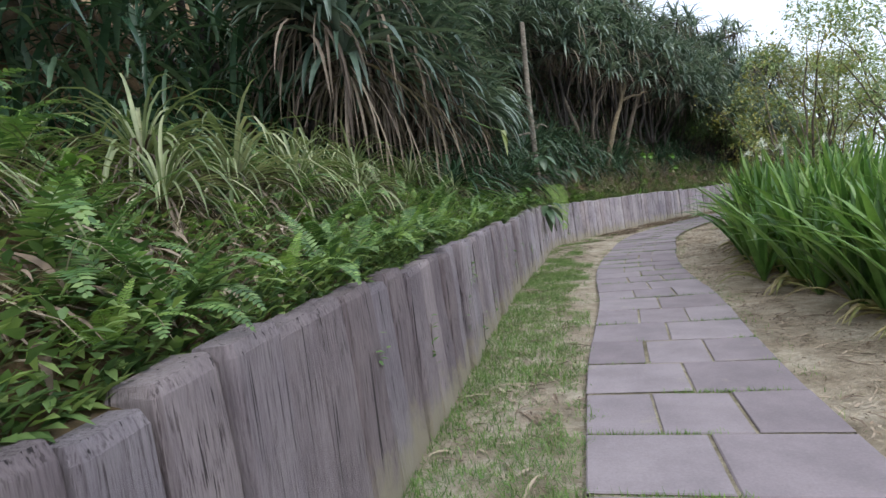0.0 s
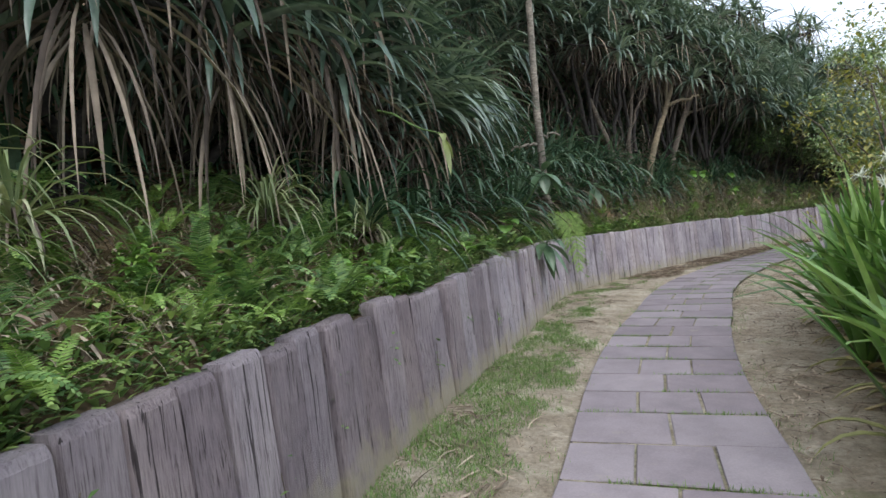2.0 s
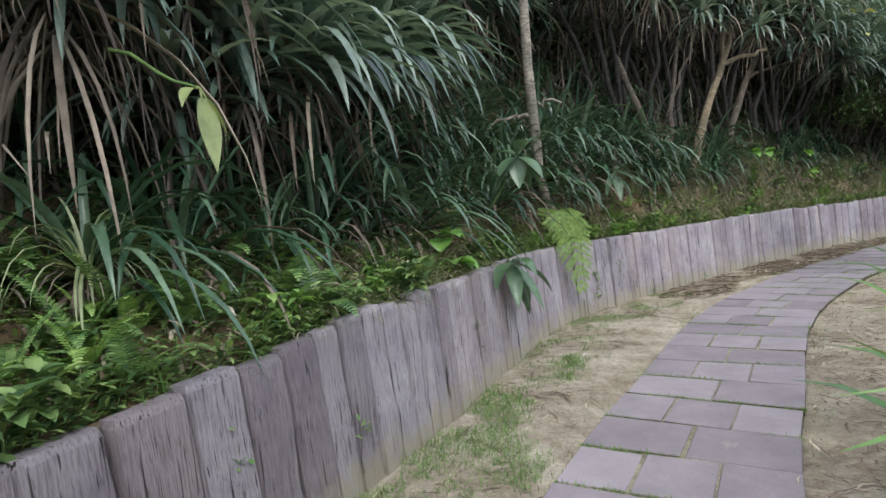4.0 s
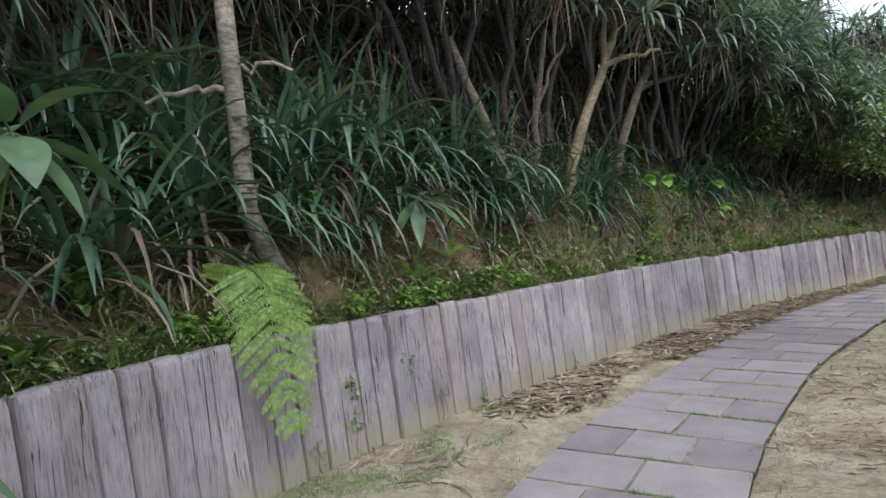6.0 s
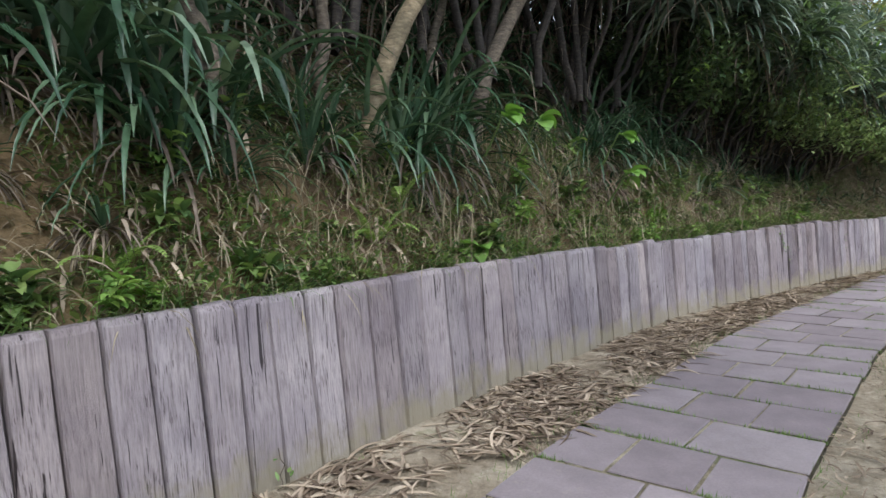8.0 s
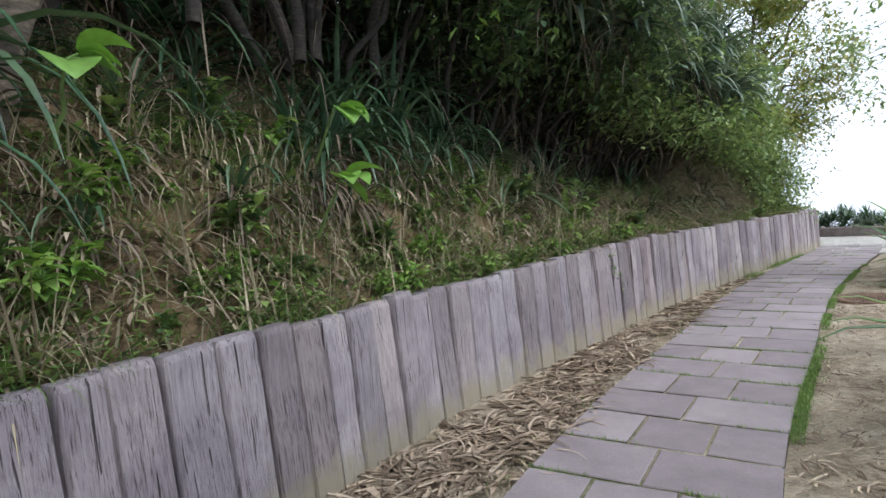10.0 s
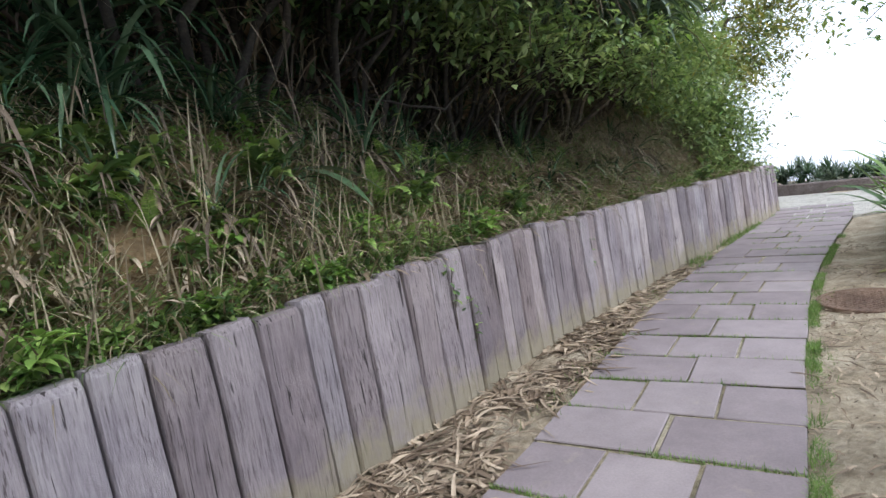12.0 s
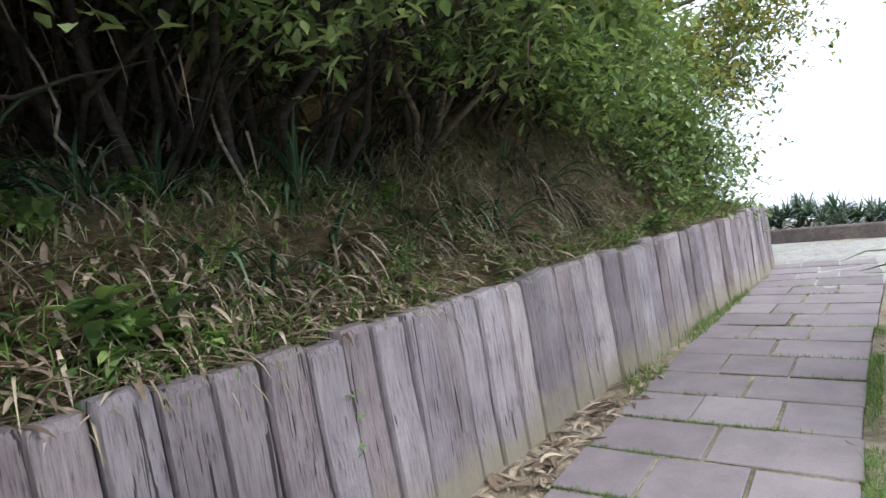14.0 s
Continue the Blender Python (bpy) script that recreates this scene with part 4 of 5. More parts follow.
# twigs of a tree reaching in over the lilies
tw = [np.array(q) for q in ((12.95, 20.2, 2.9), (13.1, 20.5, 3.2), (13.6, 20.7, 2.5), (12.8, 20.1, 3.35), (13.6, 20.9, 3.0), (13.4, 20.4, 2.2), (14.3, 21.6, 3.0))]
leafy("tree", "thin tree with sparse drooping leaves beside the path", [(curve_pts((15.6, 18.6, -0.05), (15.2, 19.2, 3.0), 7, 0.05), 0.08, 0.05)] + [(curve_pts((15.2, 19.2, 3.0), q, 7, 0.06, (0, 0, 0.3)), 0.02, 0.004) for q in tw],
      M_TREE, [(tuple(q), 0.8) for q in tw] + dome(20, (15.3, 19.2, 3.6), (1.0, 1.0, 0.8), (0.5, 0.8)), 60, 0.11, 0.3)

# ---- undergrowth, grass and litter (uncountable) ----


def scatter_bank(name, label, mat, k, s_rng, d_rng, length, width, shape, el, sag, seg=3, lift=0.0, power=1.0, patchy=-0.25, hang=False):
    a = Acc()
    s = rng.uniform(*s_rng, k)
    d = d_rng[0] + (d_rng[1] - d_rng[0]) * rng.random(k) ** power
    keep = lump(np.c_[s * 1.7, d * 2.2], 1.0, 1.0) + rng.uniform(-0.4, 0.4, k) > patchy
    s, d = s[keep], d[keep]
    p = on_bank(s, d)
    p[:, 2] += bank_lumps(p[:, :2], d) + rng.random(len(s)) ** 2 * lift
    n = len(s)
    l = foot.left(s)
    az = np.arctan2(-l[:, 1], -l[:, 0]) + rng.normal(0, 0.9, n) if hang else rng.uniform(0, 6.28, n)
    blades(a, p, ways(az, rng.uniform(*el, n)), rng.uniform(*length, n), rng.uniform(*width, n), sag, seg, 0.2, shape)
    return tagged(part(name, a, mat), label, name.replace("_", " "), kind="stuff")


scatter_bank("undergrowth", "low creeping weeds covering the clay bank", M_WEED, 84000, (2, 28), (0.15, 2.2), (0.025, 0.085), (0.014, 0.042), "ovate", (-0.3, 0.9), 0.8, 2, 0.16, 1.8, -0.12, True)
scatter_bank("thin_undergrowth", "scattered weeds on the bare clay bank", M_WEED, 24000, (27, 35.3), (0.14, 2.0), (0.025, 0.07), (0.015, 0.04), "ovate", (-0.3, 0.9), 0.8, 2, 0.12, 1.2, 0.05, True)
scatter_bank("bank_grass", "thin green grass on the bank", M_GRASS, 20000, (11, 35.3), (0.12, 1.5), (0.1, 0.3), (0.004, 0.009), "grass", (0.2, 1.4), 2.2, 4, 0.0, 1.2, -0.25, True)
scatter_bank("dry_grass", "withered grass and stalks hanging on the bank", M_STRAW, 24000, (12, 35.3), (0.18, 1.9), (0.12, 0.4), (0.006, 0.016), "grass", (-0.5, 1.0), 2.6, 4, 0.03, 1.0, -0.25, True)
scatter_bank("near_dry_grass", "pale withered grass tangled among the ferns", M_STRAW, 4200, (3, 10), (0.35, 1.7), (0.15, 0.45), (0.005, 0.013), "grass", (-0.4, 1.1), 2.6, 5, 0.1, 1.0, -0.1, True)
scatter_bank("hanging_straw", "curtain of fine dry grass hanging over the clay", M_STRAW, 2400, (30.8, 34.4), (0.55, 1.3), (0.25, 0.6), (0.004, 0.009), "grass", (-0.6, 0.9), 3.0, 5, 0.35, 1.0, -0.5, True)
scatter_bank("straw_bed", "flattened dry straw behind the wall's top", M_STRAW, 1500, (12.3, 14.8), (0.16, 0.8), (0.15, 0.4), (0.006, 0.014), "grass", (-0.2, 0.4), 1.0, 4, 0.05, 1.0, -0.3)
scatter_bank("dry_stems", "pale dry stems standing and leaning on the bank", M_STRAW, 2600, (20.5, 28.5), (0.13, 1.0), (0.22, 0.55), (0.009, 0.018), "grass", (0.5, 1.5), 0.9, 4, 0.0, 1.2, -0.2)
scatter_bank("dead_bank_leaves", "brown withered leaves caught in the undergrowth", M_LITTER, 7500, (3, 30), (0.3, 1.7), (0.08, 0.26), (0.012, 0.032), "strap", (-0.9, 0.5), 1.6, 4, 0.12, 1.1, -0.3, True)
scatter_bank("ledge_litter", "thick dry leaf litter lying along the wall's top", M_LITTER, 3000, (27, 35.2), (0.16, 0.5), (0.1, 0.28), (0.01, 0.024), "strap", (-0.1, 0.25), 0.6, 4, 0.03, 1.0, -0.35)
scatter_bank("bank_litter", "dry fallen leaves on the wall's top ledge", M_LITTER, 2600, (26, 35), (0.2, 0.75), (0.1, 0.3), (0.012, 0.03), "strap", (-0.2, 0.3), 0.8, 3, 0.06)
scatter_bank("thicket", "dark tangle of dead leaves and stems deep in the thicket", M_DEAD, 4000, (11, 35.3), (1.7, 4.0), (0.5, 1.3), (0.015, 0.04), "strap", (-1.4, 1.4), 2.5, 4, 2.6, 1.0, -0.9)
scatter_bank("hanging_roots", "curtain of dry roots and dead leaves under the crowns", M_DEAD, 2800, (19, 34.5), (0.9, 2.2), (0.3, 1.0), (0.006, 0.02), "grass", (-1.4, 0.4), 3.5, 5, 1.7, 0.7, -0.3)
scatter_bank("thicket_leaves", "dark leaves filling the back of the thicket", M_STRAP, 14000, (1, 35.3), (2.0, 4.5), (0.4, 0.9), (0.03, 0.07), "strap", (-0.6, 1.4), 2.5, 4, 2.8, 1.0, -0.9)


def scatter_strip(name, label, mat, k, s_rng, offs, length, width, shape, el, sag, seg=3, patchy=-0.1, line=None, scale=1.1):
    a = Acc()
    line = line or foot
    s = rng.uniform(*s_rng, k)
    u = rng.random(k)
    d = offs[0] + (offs[1] - offs[0]) * u
    xy = line.at(s) - line.left(s) * d[:, None]
    fade = np.minimum(np.clip((s_rng[1] - s) / 3.0, 0, 1), np.clip((s - s_rng[0]) / 1.5, 0, 1)) + 0.9 * (np.minimum(1, (1 - u) / 0.35) if line is foot else 1.0) - 1.9
    keep = lump(xy, scale, 1.0) + lump(xy, scale * 3.7, 0.5) + rng.uniform(-0.25, 0.25, k) + 0.7 * fade > patchy
    xy = xy[keep]
    dist = np.min(np.linalg.norm(xy[:, None] - mid.p[None, ::3], axis=2), axis=1)
    xy = xy[dist > HALF - 0.02]
    n = len(xy)
    z = np.full(n, 0.004)
    blades(a, np.c_[xy, z], ways(rng.uniform(0, 6.28, n), rng.uniform(*el, n)), rng.uniform(*length, n), rng.uniform(*width, n), sag, seg, 0.3, shape, curl=rng.normal(0, 1.1, n) if mat is M_LITTER else None)
    return tagged(part(name, a, mat), label, name.replace("_", " "), kind="stuff")


scatter_strip("verge_grass", "short green grass along the wall's foot", M_GRASS, 62000, (2, 15.5), (0.0, 0.85), (0.015, 0.07), (0.003, 0.007), "grass", (0.2, 1.4), 1.2, 2, -0.26, None, 2.0)
scatter_strip("thin_verge_grass", "thin grass tufts on bare sand along the wall", M_GRASS, 26000, (13.5, 20.5), (0.0, 0.9), (0.015, 0.05), (0.003, 0.006), "grass", (0.2, 1.4), 1.2, 2, 0.08, None, 2.6)
scatter_strip("far_verge_grass", "tuft of grass at the wall's end", M_GRASS, 12000, (31.5, 37.0), (0.0, 0.8), (0.03, 0.1), (0.004, 0.008), "grass", (0.5, 1.5), 1.2, 2, -0.4)
scatter_strip("edge_grass", "sparse grass tufts along the paving's edge", M_GRASS, 20000, (3, 34), (-0.72, 0.72), (0.02, 0.06), (0.003, 0.006), "grass", (0.5, 1.5), 1.2, 2, 0.05, mid, 0.8)
scatter_strip("leaf_litter", "brown dry leaf litter on the soil strip", M_LITTER, 4600, (18.5, 30.0), (0.0, 0.86), (0.09, 0.34), (0.006, 0.024), "strap", (-0.05, 0.25), 0.5, 6, -0.3)
scatter_strip("broad_leaf_litter", "flat brown fallen leaves on the soil strip", M_LITTER, 2600, (17.5, 33.0), (0.0, 0.86), (0.07, 0.18), (0.018, 0.042), "ovate", (-0.05, 0.25), 0.4, 4, -0.3)
scatter_strip("sparse_litter", "a few fallen leaves and stalks on the soil", M_LITTER, 3200, (3, 37), (0.0, 0.9), (0.06, 0.3), (0.006, 0.02), "strap", (-0.05, 0.2), 0.4, 4, -0.1)
scatter_strip("outer_litter", "fallen twigs and dry leaves on the sandy edge", M_LITTER, 7000, (4, 36), (0.58, 1.9), (0.04, 0.2), (0.005, 0.018), "strap", (-0.05, 0.2), 0.4, 3, -0.1, mid)

scatter_strip("soil_crumbs", "small clods and bits of bark on the soil", M_LITTER, 7000, (3, 36), (0.0, 0.9), (0.006, 0.035), (0.005, 0.016), "ovate", (-0.1, 0.7), 0.2, 2, -0.3)
scatter_strip("outer_crumbs", "small clods and bits of bark on the sandy edge", M_LITTER, 9000, (4, 36), (0.58, 2.2), (0.01, 0.045), (0.006, 0.02), "ovate", (-0.1, 0.7), 0.2, 2, -0.4, mid)
scatter_strip("outer_grass", "line of fresh grass along the paving's outer edge", M_GRASS, 12000, (26.5, 36), (0.57, 0.64), (0.02, 0.06), (0.003, 0.006), "grass", (0.3, 1.5), 1.2, 2, -0.05, mid, 1.6)

# ---- lilies along the path's outer side ----


def lily_clump(label, k, size):
    e = thing("lily_clump", label, "plant", "lily clumps beside the path")
    a, old = Acc(), Acc()
    for _ in range(k):
        bx, by = rng.normal(0, 0.2, 2)
        n = 11
        w = ways(rng.uniform(0, 6.28, n), rng.uniform(1.0, 1.53, n))
        blades(a, np.tile((bx, by, 0.0), (n, 1)) + w * 0.03, w, size * rng.uniform(0.55, 1.1, n), rng.uniform(0.06, 0.095, n), rng.uniform(0.4, 2.4, n), 7, 0.22)
        w = ways(rng.uniform(0, 6.28, 2), rng.uniform(0.2, 0.7, 2))
        blades(old, np.tile((bx, by, 0.02), (2, 1)), w, size * 0.45, 0.05, 2.2, 6, 0.3)
    part("leaves", a, M_LILY, e)
    part("old_leaves", old, M_LILY_OLD, e, "yellowed outer leaves")
    return e


LILY_LABEL = "lush green spider lily clump with strap leaves on sandy soil"
lilies = [lily_clump(LILY_LABEL, 9, 1.34), lily_clump(LILY_LABEL, 8, 1.18)]
lflag = [False, False]
for x, y in [(5.25, 6.6), (5.1, 6.0), (4.98, 5.3), (4.85, 4.6), (4.72, 3.9), (4.66, 3.2), (4.62, 2.5), (4.56, 1.8), (4.45, 1.1), (5.6, 6.9), (5.55, 6.2), (5.5, 5.4), (5.4, 4.6), (5.4, 3.8), (5.3, 3.0), (5.3, 2.2), (5.2, 1.4), (6.1, 6.0), (6.0, 4.8),
             (9.85, 15.6), (10.2, 16.0), (10.6, 16.3), (11.2, 16.9), (9.8, 14.8), (13.7, 19.8), (14.15, 20.3), (14.7, 20.7), (15.3, 21.2), (16.0, 21.8), (14.1, 19.5), (14.7, 20.2), (15.3, 20.7)]:
    put(lilies, lflag, int(rng.integers(0, 2)), (x, y, -0.02), rng.uniform(0, 6.28), rng.uniform(0.92, 1.12))
for x, y, z in ((4.6, 5.9, 1.42), (4.6, 5.4, 1.46), (4.75, 5.8, 1.54), (4.65, 4.9, 1.5), (5.0, 5.9, 1.46), (4.9, 6.2, 1.34), (5.2, 6.2, 1.4), (5.0, 4.7, 1.44)):
    e = thing("lily_flower", "white spidery lily flower on a tall stalk", "flower", "lily flowers", at=(x + 0.26, y, 0))
    a = Acc()
    tube(a, curve_pts((0, 0, 0), (0.02, 0, z), 5, 0.01), np.linspace(0.01, 0.006, 5), 5)
    part("stalk", a, M_LILY, e)
    a = Acc()
    w = ways(rng.uniform(0, 6.28, 34), rng.uniform(-0.2, 1.4, 34))
    blades(a, np.tile((0.02, 0, z), (34, 1)), w, rng.uniform(0.07, 0.13, 34), 0.009, 1.5, 4, 0.1)
    part("petals", a, M_PETAL, e, "thin white petals")

# ---- creepers on the wall ----
for s, z, k in ((17.8, 0.5, 26), (17.25, 0.48, 22), (17.25, 0.25, 18), (27.6, 0.71, 16), (27.75, 0.52, 14), (29.55, 0.58, 8), (7.85, 0.62, 8), (7.4, 0.45, 9), (7.6, 0.58, 8), (7.95, 0.18, 9), (13.9, 0.5, 6), (9.2, 0.5, 8), (9.9, 0.6, 8), (10.6, 0.4, 7), (6.4, 0.45, 8), (5.6, 0.6, 8), (8.7, 0.3, 8),
                (18.1, 0.18, 8), (18.6, 0.15, 6), (20.0, 0.1, 8), (11.4, 0.55, 7), (12.2, 0.4, 7), (16.9, 0.12, 10)):
    e = thing("creeper", "small green creeper clinging to the timber wall", "creeper", "creepers on the wall")
    a, w = Acc(), Acc()
    fr = foot.at(s) - foot.left(s) * (0.012 - BATTER * z)
    ax, out = foot.ahead(s), -foot.left(s)
    du, dz = rng.normal(0, 0.035, k), rng.normal(0, 0.075, k)
    base = np.c_[fr[0] + ax[0] * du + out[0] * 0.012, fr[1] + ax[1] * du + out[1] * 0.012, z + dz]
    az = math.atan2(out[1], out[0])
    blades(a, base, ways(az + rng.normal(0, 0.9, k), rng.uniform(-0.9, 0.6, k)), rng.uniform(0.025, 0.05, k), rng.uniform(0.018, 0.035, k), 0.5, 2, 0.1, "ovate")
    part("leaves", a, M_WEED if k > 12 else M_FERN, e)
    zz = np.linspace(max(0.0, z - 0.3), z + 0.1, 6)
    tube(w, np.c_[fr[0] + ax[0] * rng.normal(0, 0.012, 6) + out[0] * 0.008, fr[1] + ax[1] * rng.normal(0, 0.012, 6) + out[1] * 0.008, zz], 0.003, 4)
    part("stem", w, M_BARK, e)

# ---- far end: forecourt, kerb, bushes; inspection cover ----
a = Acc()
ring = [(15.9, 25.2), (15.2, 23.2), (16.9, 22.4), (21.5, 22.0), (24.0, 27.0), (18.6, 29.5), (16.5, 27.2)]
ring = np.array(ring)
cen = ring.mean(0)
a.add(np.r_[np.c_[ring, np.full(len(ring), 0.012)], np.c_[ring, np.full(len(ring), -0.08)]], [tuple(range(len(ring)))[::1]] + [(i, (i + 1) % 7, 7 + (i + 1) % 7, 7 + i) for i in range(7)])
tagged(part("forecourt", a.mesh("forecourt", False), M_PLAZA), "pale concrete forecourt at the path's end", "pavement", kind="structure")
kerb_line = Line([(16.9, 28.2), (17.7, 27.0), (18.45, 25.9), (19.3, 24.4), (20.4, 22.6)])
kerb = thing("kerb_wall", "low dark timber kerb round the forecourt", "kerb", kind="structure")
s = 0.0
while s < kerb_line.length - 0.6:
    p0, d0 = kerb_line.at(s + 0.6), kerb_line.ahead(s + 0.6)
    a = Acc()
    q = np.array([(-0.595, -0.09, -0.05), (0.595, -0.09, -0.05), (0.595, 0.09, -0.05), (-0.595, 0.09, -0.05)])
    t1 = q + (0, 0, 0.27)
    t2 = q * (0.99, 0.85, 1) + (0, 0, 0.29)
    a.add(np.concatenate([q, t1, t2]), [(r * 4 + j, r * 4 + (j + 1) % 4, r * 4 + 4 + (j + 1) % 4, r * 4 + 4 + j) for r in range(2) for j in range(4)] + [(8, 9, 10, 11)])
    ob = part("beam", a.mesh("beam", False), M_KERB, kerb)
    ob.matrix_basis = Matrix.Translation((p0[0], p0[1], 0)) @ Matrix.Rotation(math.atan2(d0[1], d0[0]), 4, "Z")
    s += 1.2
bush = []
bf = [False, False]
for k, m in ((44, M_PANDAN), (40, M_STRAP)):
    e = thing("bush", "spiky grey-green bush behind the kerb", "bush", "bushes behind the kerb")
    a = Acc()
    for _ in range(9):
        c0 = (rng.normal(0, 0.35), rng.normal(0, 0.35), rng.uniform(0.1, 0.6))
        w = ways(rng.uniform(0, 6.28, k), rng.uniform(0.0, 1.5, k))
        blades(a, np.tile(c0, (k, 1)), w, rng.uniform(0.3, 0.6, k), rng.uniform(0.025, 0.045, k), rng.uniform(0.8, 2.4, k), 4, 0.3)
    part("leaves", a, m, e)
    bush.append(e)
for i in range(16):
    s = 0.1 + i * 0.42
    p = kerb_line.at(s) - np.array((-kerb_line.left(s)[0], -kerb_line.left(s)[1])) * rng.uniform(0.7, 1.4)
    put(bush, bf, i % 2, (p[0], p[1], -0.05), rng.uniform(0, 6.28), rng.uniform(0.6, 0.95))
cl = dome(14, (17.3, 28.6, 0.9), (0.8, 0.8, 0.6), (0.4, 0.7))
leafy("shrub", "rounded yellow-green shrub behind the kerb", [(curve_pts((17.3, 28.6, -0.05), cc, 5, 0.05), 0.02, 0.005) for cc, _ in cl[:6]], M_YELLOW, cl, 60, 0.07, 0.2)

cover = thing("inspection_cover", "round rusty iron inspection cover set in the sand", "manhole cover", at=(12.22, 19.42, 0.0))
a = Acc()
n = 32
ang = np.linspace(0, 2 * math.pi, n, endpoint=False)
prof = [(0.36, -0.03), (0.36, 0.012), (0.35, 0.018), (0.325, 0.018), (0.318, 0.010), (0.312, 0.010)]
v = np.concatenate([np.c_[r * np.cos(ang), r * np.sin(ang), np.full(n, z)] for r, z in prof])
a.add(v, [(i * n + j, i * n + (j + 1) % n, (i + 1) * n + (j + 1) % n, (i + 1) * n + j) for i in range(5) for j in range(n)])
part("rim", a.mesh("rim", False), M_IRON, cover)
a = Acc()
a.add(np.r_[np.c_[0.31 * np.cos(ang), 0.31 * np.sin(ang), np.full(n, 0.013)], np.c_[0.31 * np.cos(ang), 0.31 * np.sin(ang), np.full(n, -0.03)]], [tuple(range(n))] + [(j, n + j, n + (j + 1) % n, (j + 1) % n) for j in range(n)])
lid = part("lid", a.mesh("lid", False), M_IRON, cover)
a = Acc()
for i in range(-7, 8):
    for j in range(-7, 8):
        x, y = i * 0.04, j * 0.04
        if math.hypot(x, y) < 0.285:
            c, s_ = (0.013, 0.004) if (i + j) % 2 else (0.004, 0.013)
            q = np.array([(-c, -s_), (c, -s_), (c, s_), (-c, s_)]) + (x, y)
            a.add(np.r_[np.c_[q, np.full(4, 0.013)], np.c_[q, np.full(4, 0.018)]], [(4, 5, 6, 7), (0, 1, 5, 4), (1, 2, 6, 5), (2, 3, 7, 6), (3, 0, 4, 7)])
tagged(part("tread", a.mesh("tread", False), M_IRON, lid), kind="stuff")

# ---- timber wall ----
wall = thing("wall_timber", "retaining wall of weathered upright timber sleepers, muddy at the foot", "retaining wall", kind="structure")
PLANKS = []
for i in range(10):
    # unit plank: width 1 along x, depth 0.12 along y (front at y = 0), height 1
    a = Acc()
    c = rng.uniform(0.04, 0.065)
    lean, skew = rng.normal(0, 0.012), rng.normal(0, 0.03)
    sec = np.array([(-0.49, 0.12), (-0.49, c * 0.36), (-0.49 + c, 0), (0.05, rng.normal(0, 0.004)), (0.49 - c, 0), (0.49, c * 0.36), (0.49, 0.12)])
    n = len(sec)
    rings = []
    for z, inset, push in ((-0.12, 0, 0), (0.35, 0, rng.normal(0, 0.004)), (0.7, 0, rng.normal(0, 0.004)), (0.965, 0, 0), (1.0, 0.06, 0)):
        q = sec.copy()
        q[:, 0] = q[:, 0] * (1 - inset) + skew * z
        q[:, 1] = 0.06 + (q[:, 1] - 0.06) * (1 - inset * 3) + lean * z + push
        tilt = rng.normal(0, 0.006) * (z > 0.9)
        rings.append(np.c_[q, z + q[:, 0] * tilt])
    a.add(np.concatenate(rings), [(r * n + j, r * n + (j + 1) % n, (r + 1) * n + (j + 1) % n, (r + 1) * n + j) for r in range(4) for j in range(n)])
    a.add(rings[-1], [tuple(range(n))])
    for wood in (M_WOOD_DARK, M_WOOD):
        me = a.mesh("plank", False)
        me.materials.append(wood)
        PLANKS.append(me)
JOINTS = [4.24, 4.42, 4.63, 4.86, 5.1, 5.37, 5.66, 5.92, 6.17, 6.42, 6.66, 6.9, 7.14, 7.38, 7.61, 7.84, 8.05, 8.28, 8.49, 8.73, 8.96, 9.19, 9.47, 9.77, 10.06, 10.35, 10.62, 10.92, 11.22, 11.5, 11.76, 12.0, 12.2,
          12.4, 12.6, 12.8, 12.97, 13.1, 13.25, 13.42, 13.57, 13.76, 13.93, 14.15, 14.32, 14.49, 14.68, 14.87, 15.06, 15.25, 15.4, 15.56, 15.72, 15.89, 16.05, 16.24, 16.41, 16.62, 16.81, 17.0, 17.16, 17.34, 17.48,
          17.66, 17.85, 18.06, 18.26, 18.44, 18.66, 18.86, 19.0, 19.15, 19.32, 19.49, 19.69, 19.86, 20.04, 20.26, 20.45, 20.68, 20.89, 21.1]
JOINTS += [21.36, 21.56, 21.75, 21.97, 22.15, 22.37, 22.58, 22.75, 22.96, 23.2, 23.42, 23.62, 23.82, 24.0, 24.21, 24.4, 24.58, 24.78, 24.99, 25.21, 25.44, 25.65, 25.84, 26.07, 26.28, 26.52, 26.67, 26.88, 27.05, 27.22, 27.42, 27.6,
           27.77, 27.93, 28.09, 28.23, 28.39, 28.57, 28.72, 28.88, 29.05, 29.22, 29.4, 29.56, 29.72, 29.89, 30.06]
JOINTS = [0.3 + 0.2 * i for i in range(20)] + JOINTS
while JOINTS[-1] < foot.length - 0.1:
    JOINTS.append(JOINTS[-1] + rng.uniform(0.17, 0.23))
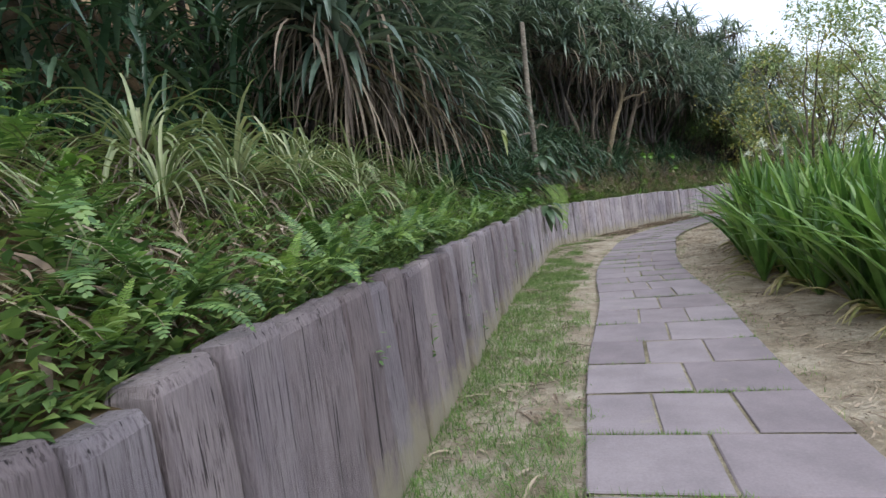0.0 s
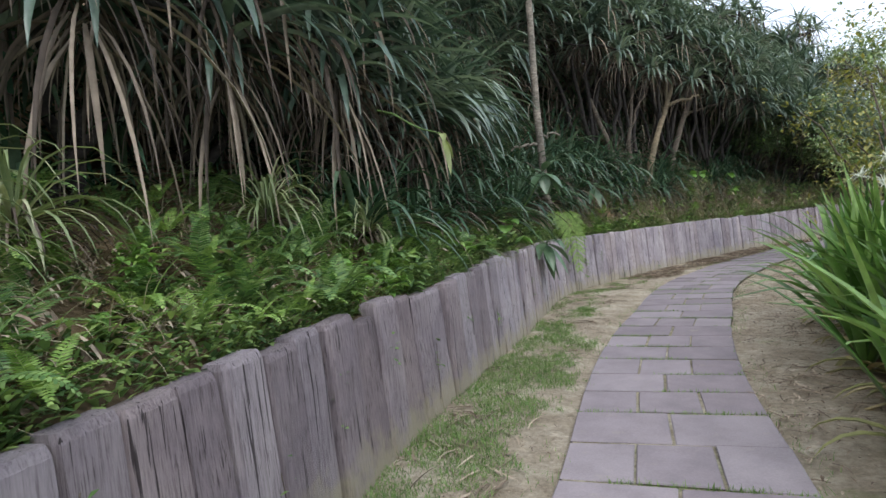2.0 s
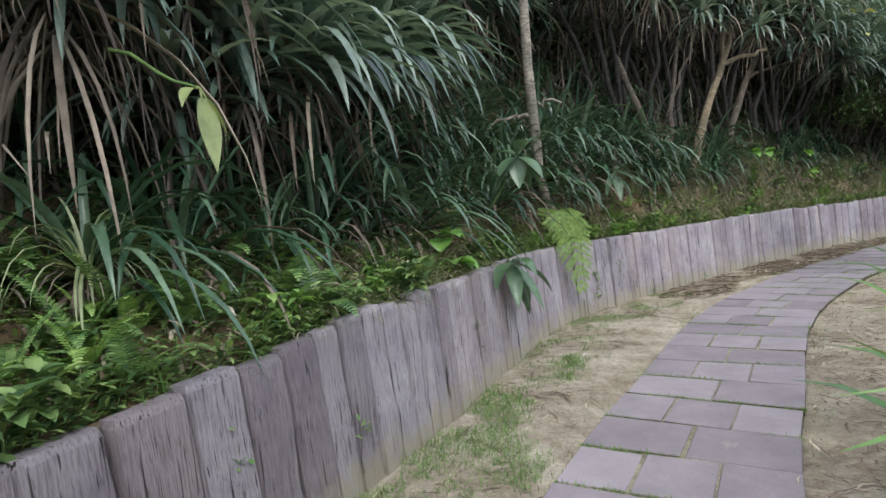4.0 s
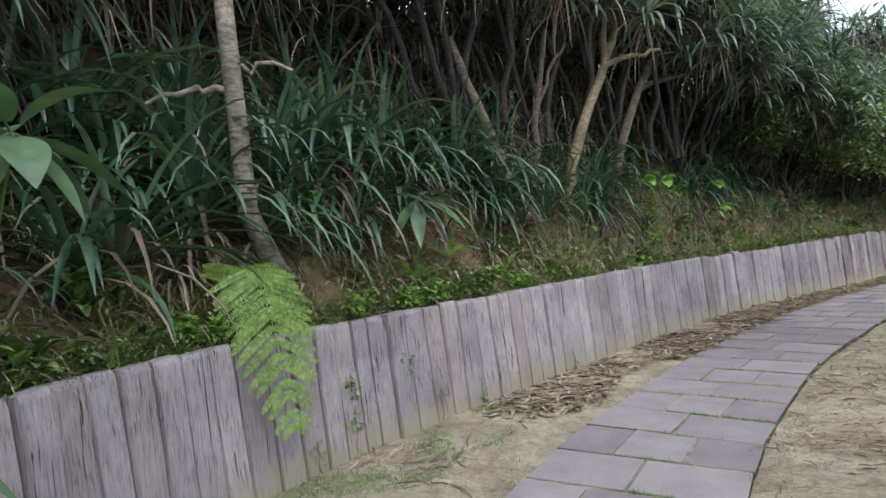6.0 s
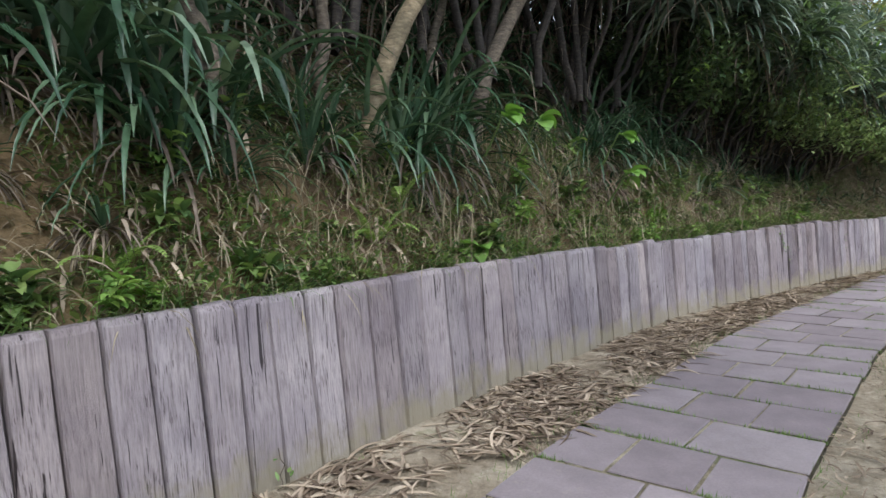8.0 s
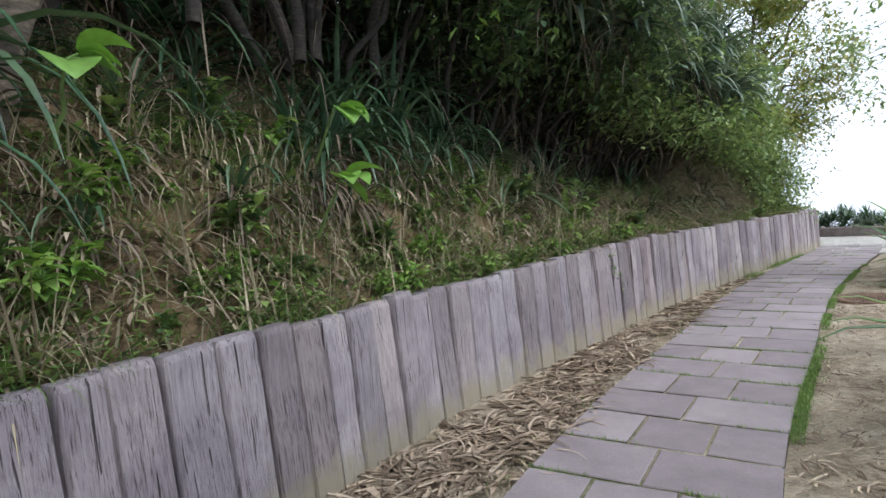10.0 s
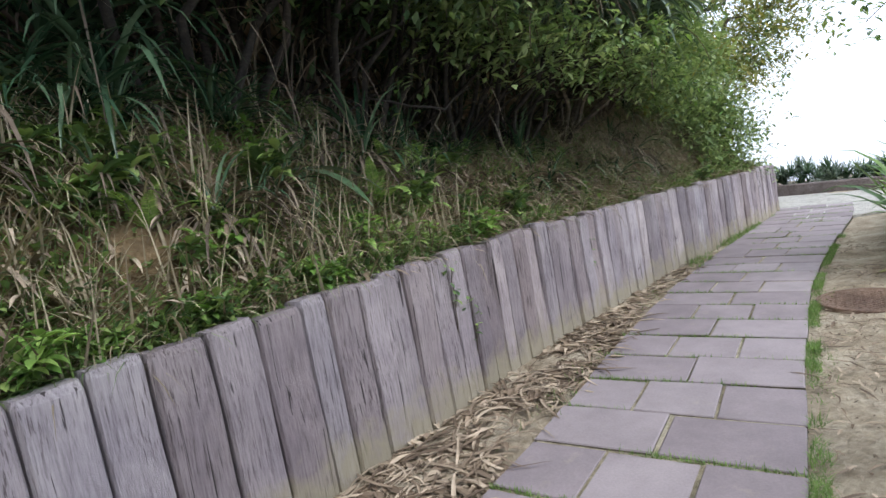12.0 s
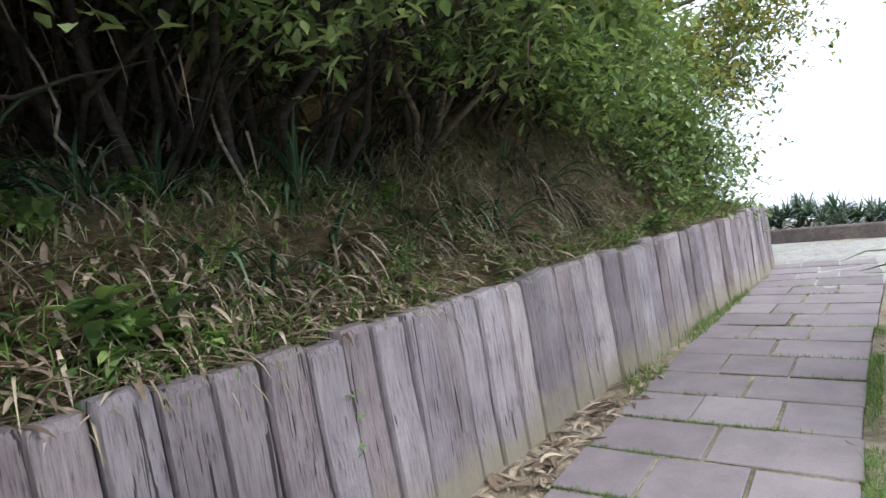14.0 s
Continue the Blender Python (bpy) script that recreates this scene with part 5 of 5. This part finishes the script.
for s, s1 in zip(JOINTS[:-1], JOINTS[1:]):
    uneven = 1.0 if s < 13 else 0.3 if s < 23.5 else 0.6
    w = s1 - s
    c = s + w / 2
    xy, d, lf = foot.at(c), foot.ahead(c), foot.left(c)
    h = float(wall_top(c)) + rng.normal(0, 0.018) * uneven
    ob = new("plank", PLANKS[2 * int(rng.integers(0, 10)) + int(c + rng.normal(0, 0.8) > 12.5 and not (c > 23.5 and rng.random() < 0.4))])
    ob.parent = wall
    push = rng.normal(0, 0.007) * (0.5 + uneven)
    ux, uy = Vector((d[0], d[1], 0)), Vector((lf[0], lf[1], 0))
    m = Matrix(((ux.x, uy.x, uy.x * BATTER / h, 0), (ux.y, uy.y, uy.y * BATTER / h, 0), (0, 0, 1, 0), (0, 0, 0, 1)))
    ob.matrix_basis = Matrix.Translation((xy[0] + lf[0] * push, xy[1] + lf[1] * push, 0)) @ m @ Matrix.Diagonal((w * 0.976, 1, h, 1))

# ---- paved path ----
path = thing("path", "garden path of mauve-grey slate pavers with mossy joints", "path", kind="structure")
ANCHORS = [((1.95, -6), -13), ((2.71, 1.19), 0), ((2.89, 2.30), 2), ((3.04, 3.43), 4), ((3.14, 4.43), 6), ((3.25, 5.39), 8), ((3.82, 8.14), 14), ((4.15, 9.66), 17), ((6.75, 14.64), 29), ((9.63, 18.07), 39), ((12.41, 20.84), 48), ((13.03, 21.4), 50)]
ROW_S = [mid.nearest(p) for p, _ in ANCHORS]
ROW_K = [k for _, k in ANCHORS]
ROW_S.append(ROW_S[-1] + 11 * 0.43)
ROW_K.append(61)


def row_at(k):
    return float(np.interp(k, ROW_K, ROW_S))


bed = Acc()
ss = np.arange(1.0, row_at(61), 0.25)
lf, c = mid.left(ss), mid.at(ss)
bed.add(np.concatenate([np.c_[c + lf * (HALF - 0.02), np.full(len(ss), 0.007)], np.c_[c - lf * (HALF - 0.02), np.full(len(ss), 0.007)]]), [(i, i + 1, i + 1 + len(ss), i + len(ss)) for i in range(len(ss) - 1)])
tagged(part("joint_bed", bed, M_JOINT, path), "mossy earth joints between pavers")
for k in range(-13, 61):
    s0, s1 = row_at(k), row_at(k + 1)
    cuts = (-HALF, -0.2, 0.2, HALF) if k % 2 == 0 else (-HALF, 0.0, HALF)
    jog = rng.normal(0, 0.012)
    for a0, a1 in zip(cuts[:-1], cuts[1:]):
        a0 += jog + rng.normal(0, 0.004) if abs(a0) < HALF else rng.normal(0, 0.004)
        a1 += jog if abs(a1) < HALF else rng.normal(0, 0.004)
        g, h = rng.uniform(0.006, 0.010), rng.uniform(0.008, 0.014)
        ring = []
        for (sa, oa) in ((s0 + h, a0 + g), (s0 + h, a1 - g), (s1 - h, a1 - g), (s1 - h, a0 + g)):
            q = mid.at(sa) - mid.left(sa) * oa
            ring.append(q)
        ring = np.array(ring)
        cen = ring.mean(0)
        z = rng.normal(0.016, 0.002)
        tip = rng.normal(0, 0.0025, 4)
        low, mid_r, top = np.c_[ring, np.full(4, -0.05)], np.c_[ring, z - 0.006 + tip], np.c_[cen + (ring - cen) * 0.975, z + tip]
        acc = Acc()
        acc.add(np.concatenate([low, mid_r, top]) - (*cen, 0), [(0 + r * 4 + j, r * 4 + (j + 1) % 4, (r + 1) * 4 + (j + 1) % 4, (r + 1) * 4 + j) for r in range(2) for j in range(4)] + [(8, 9, 10, 11)])
        me = acc.mesh("paver", False)
        me.materials.append(M_PAVER)
        me.materials.append(M_GRIME_SHADE)
        # side faces: earthy grime, coloured darker to draw the joints' shadow lines too
        for f in me.polygons:
            f.material_index = 1 if f.index < 4 else 0
        ob = part("paver", me, M_PAVER, path)
        ob.location = (*cen, 0)

# moss and grass blades standing in the joints
a = Acc()
n = 42000
k = rng.integers(-12, 61, n)
ks = np.array([row_at(q) for q in k])
off = rng.uniform(-HALF, HALF, n)
xy = mid.at(ks + rng.normal(0, 0.006, n)) - mid.left(ks) * off[:, None]
keep = lump(xy, 1.6, 1.0) + rng.uniform(-0.15, 0.15, n) > 0.02
xy = xy[keep]
n = len(xy)
blades(a, np.c_[xy, np.full(n, 0.0)], ways(rng.uniform(0, 6.28, n), rng.uniform(0.3, 1.5, n)), rng.uniform(0.02, 0.05, n), rng.uniform(0.004, 0.008, n), 1.0, 2, 0.2, "grass")
tagged(part("joint_grass", a, M_GRASS), "moss and short grass in the paving joints", "grass", kind="stuff")
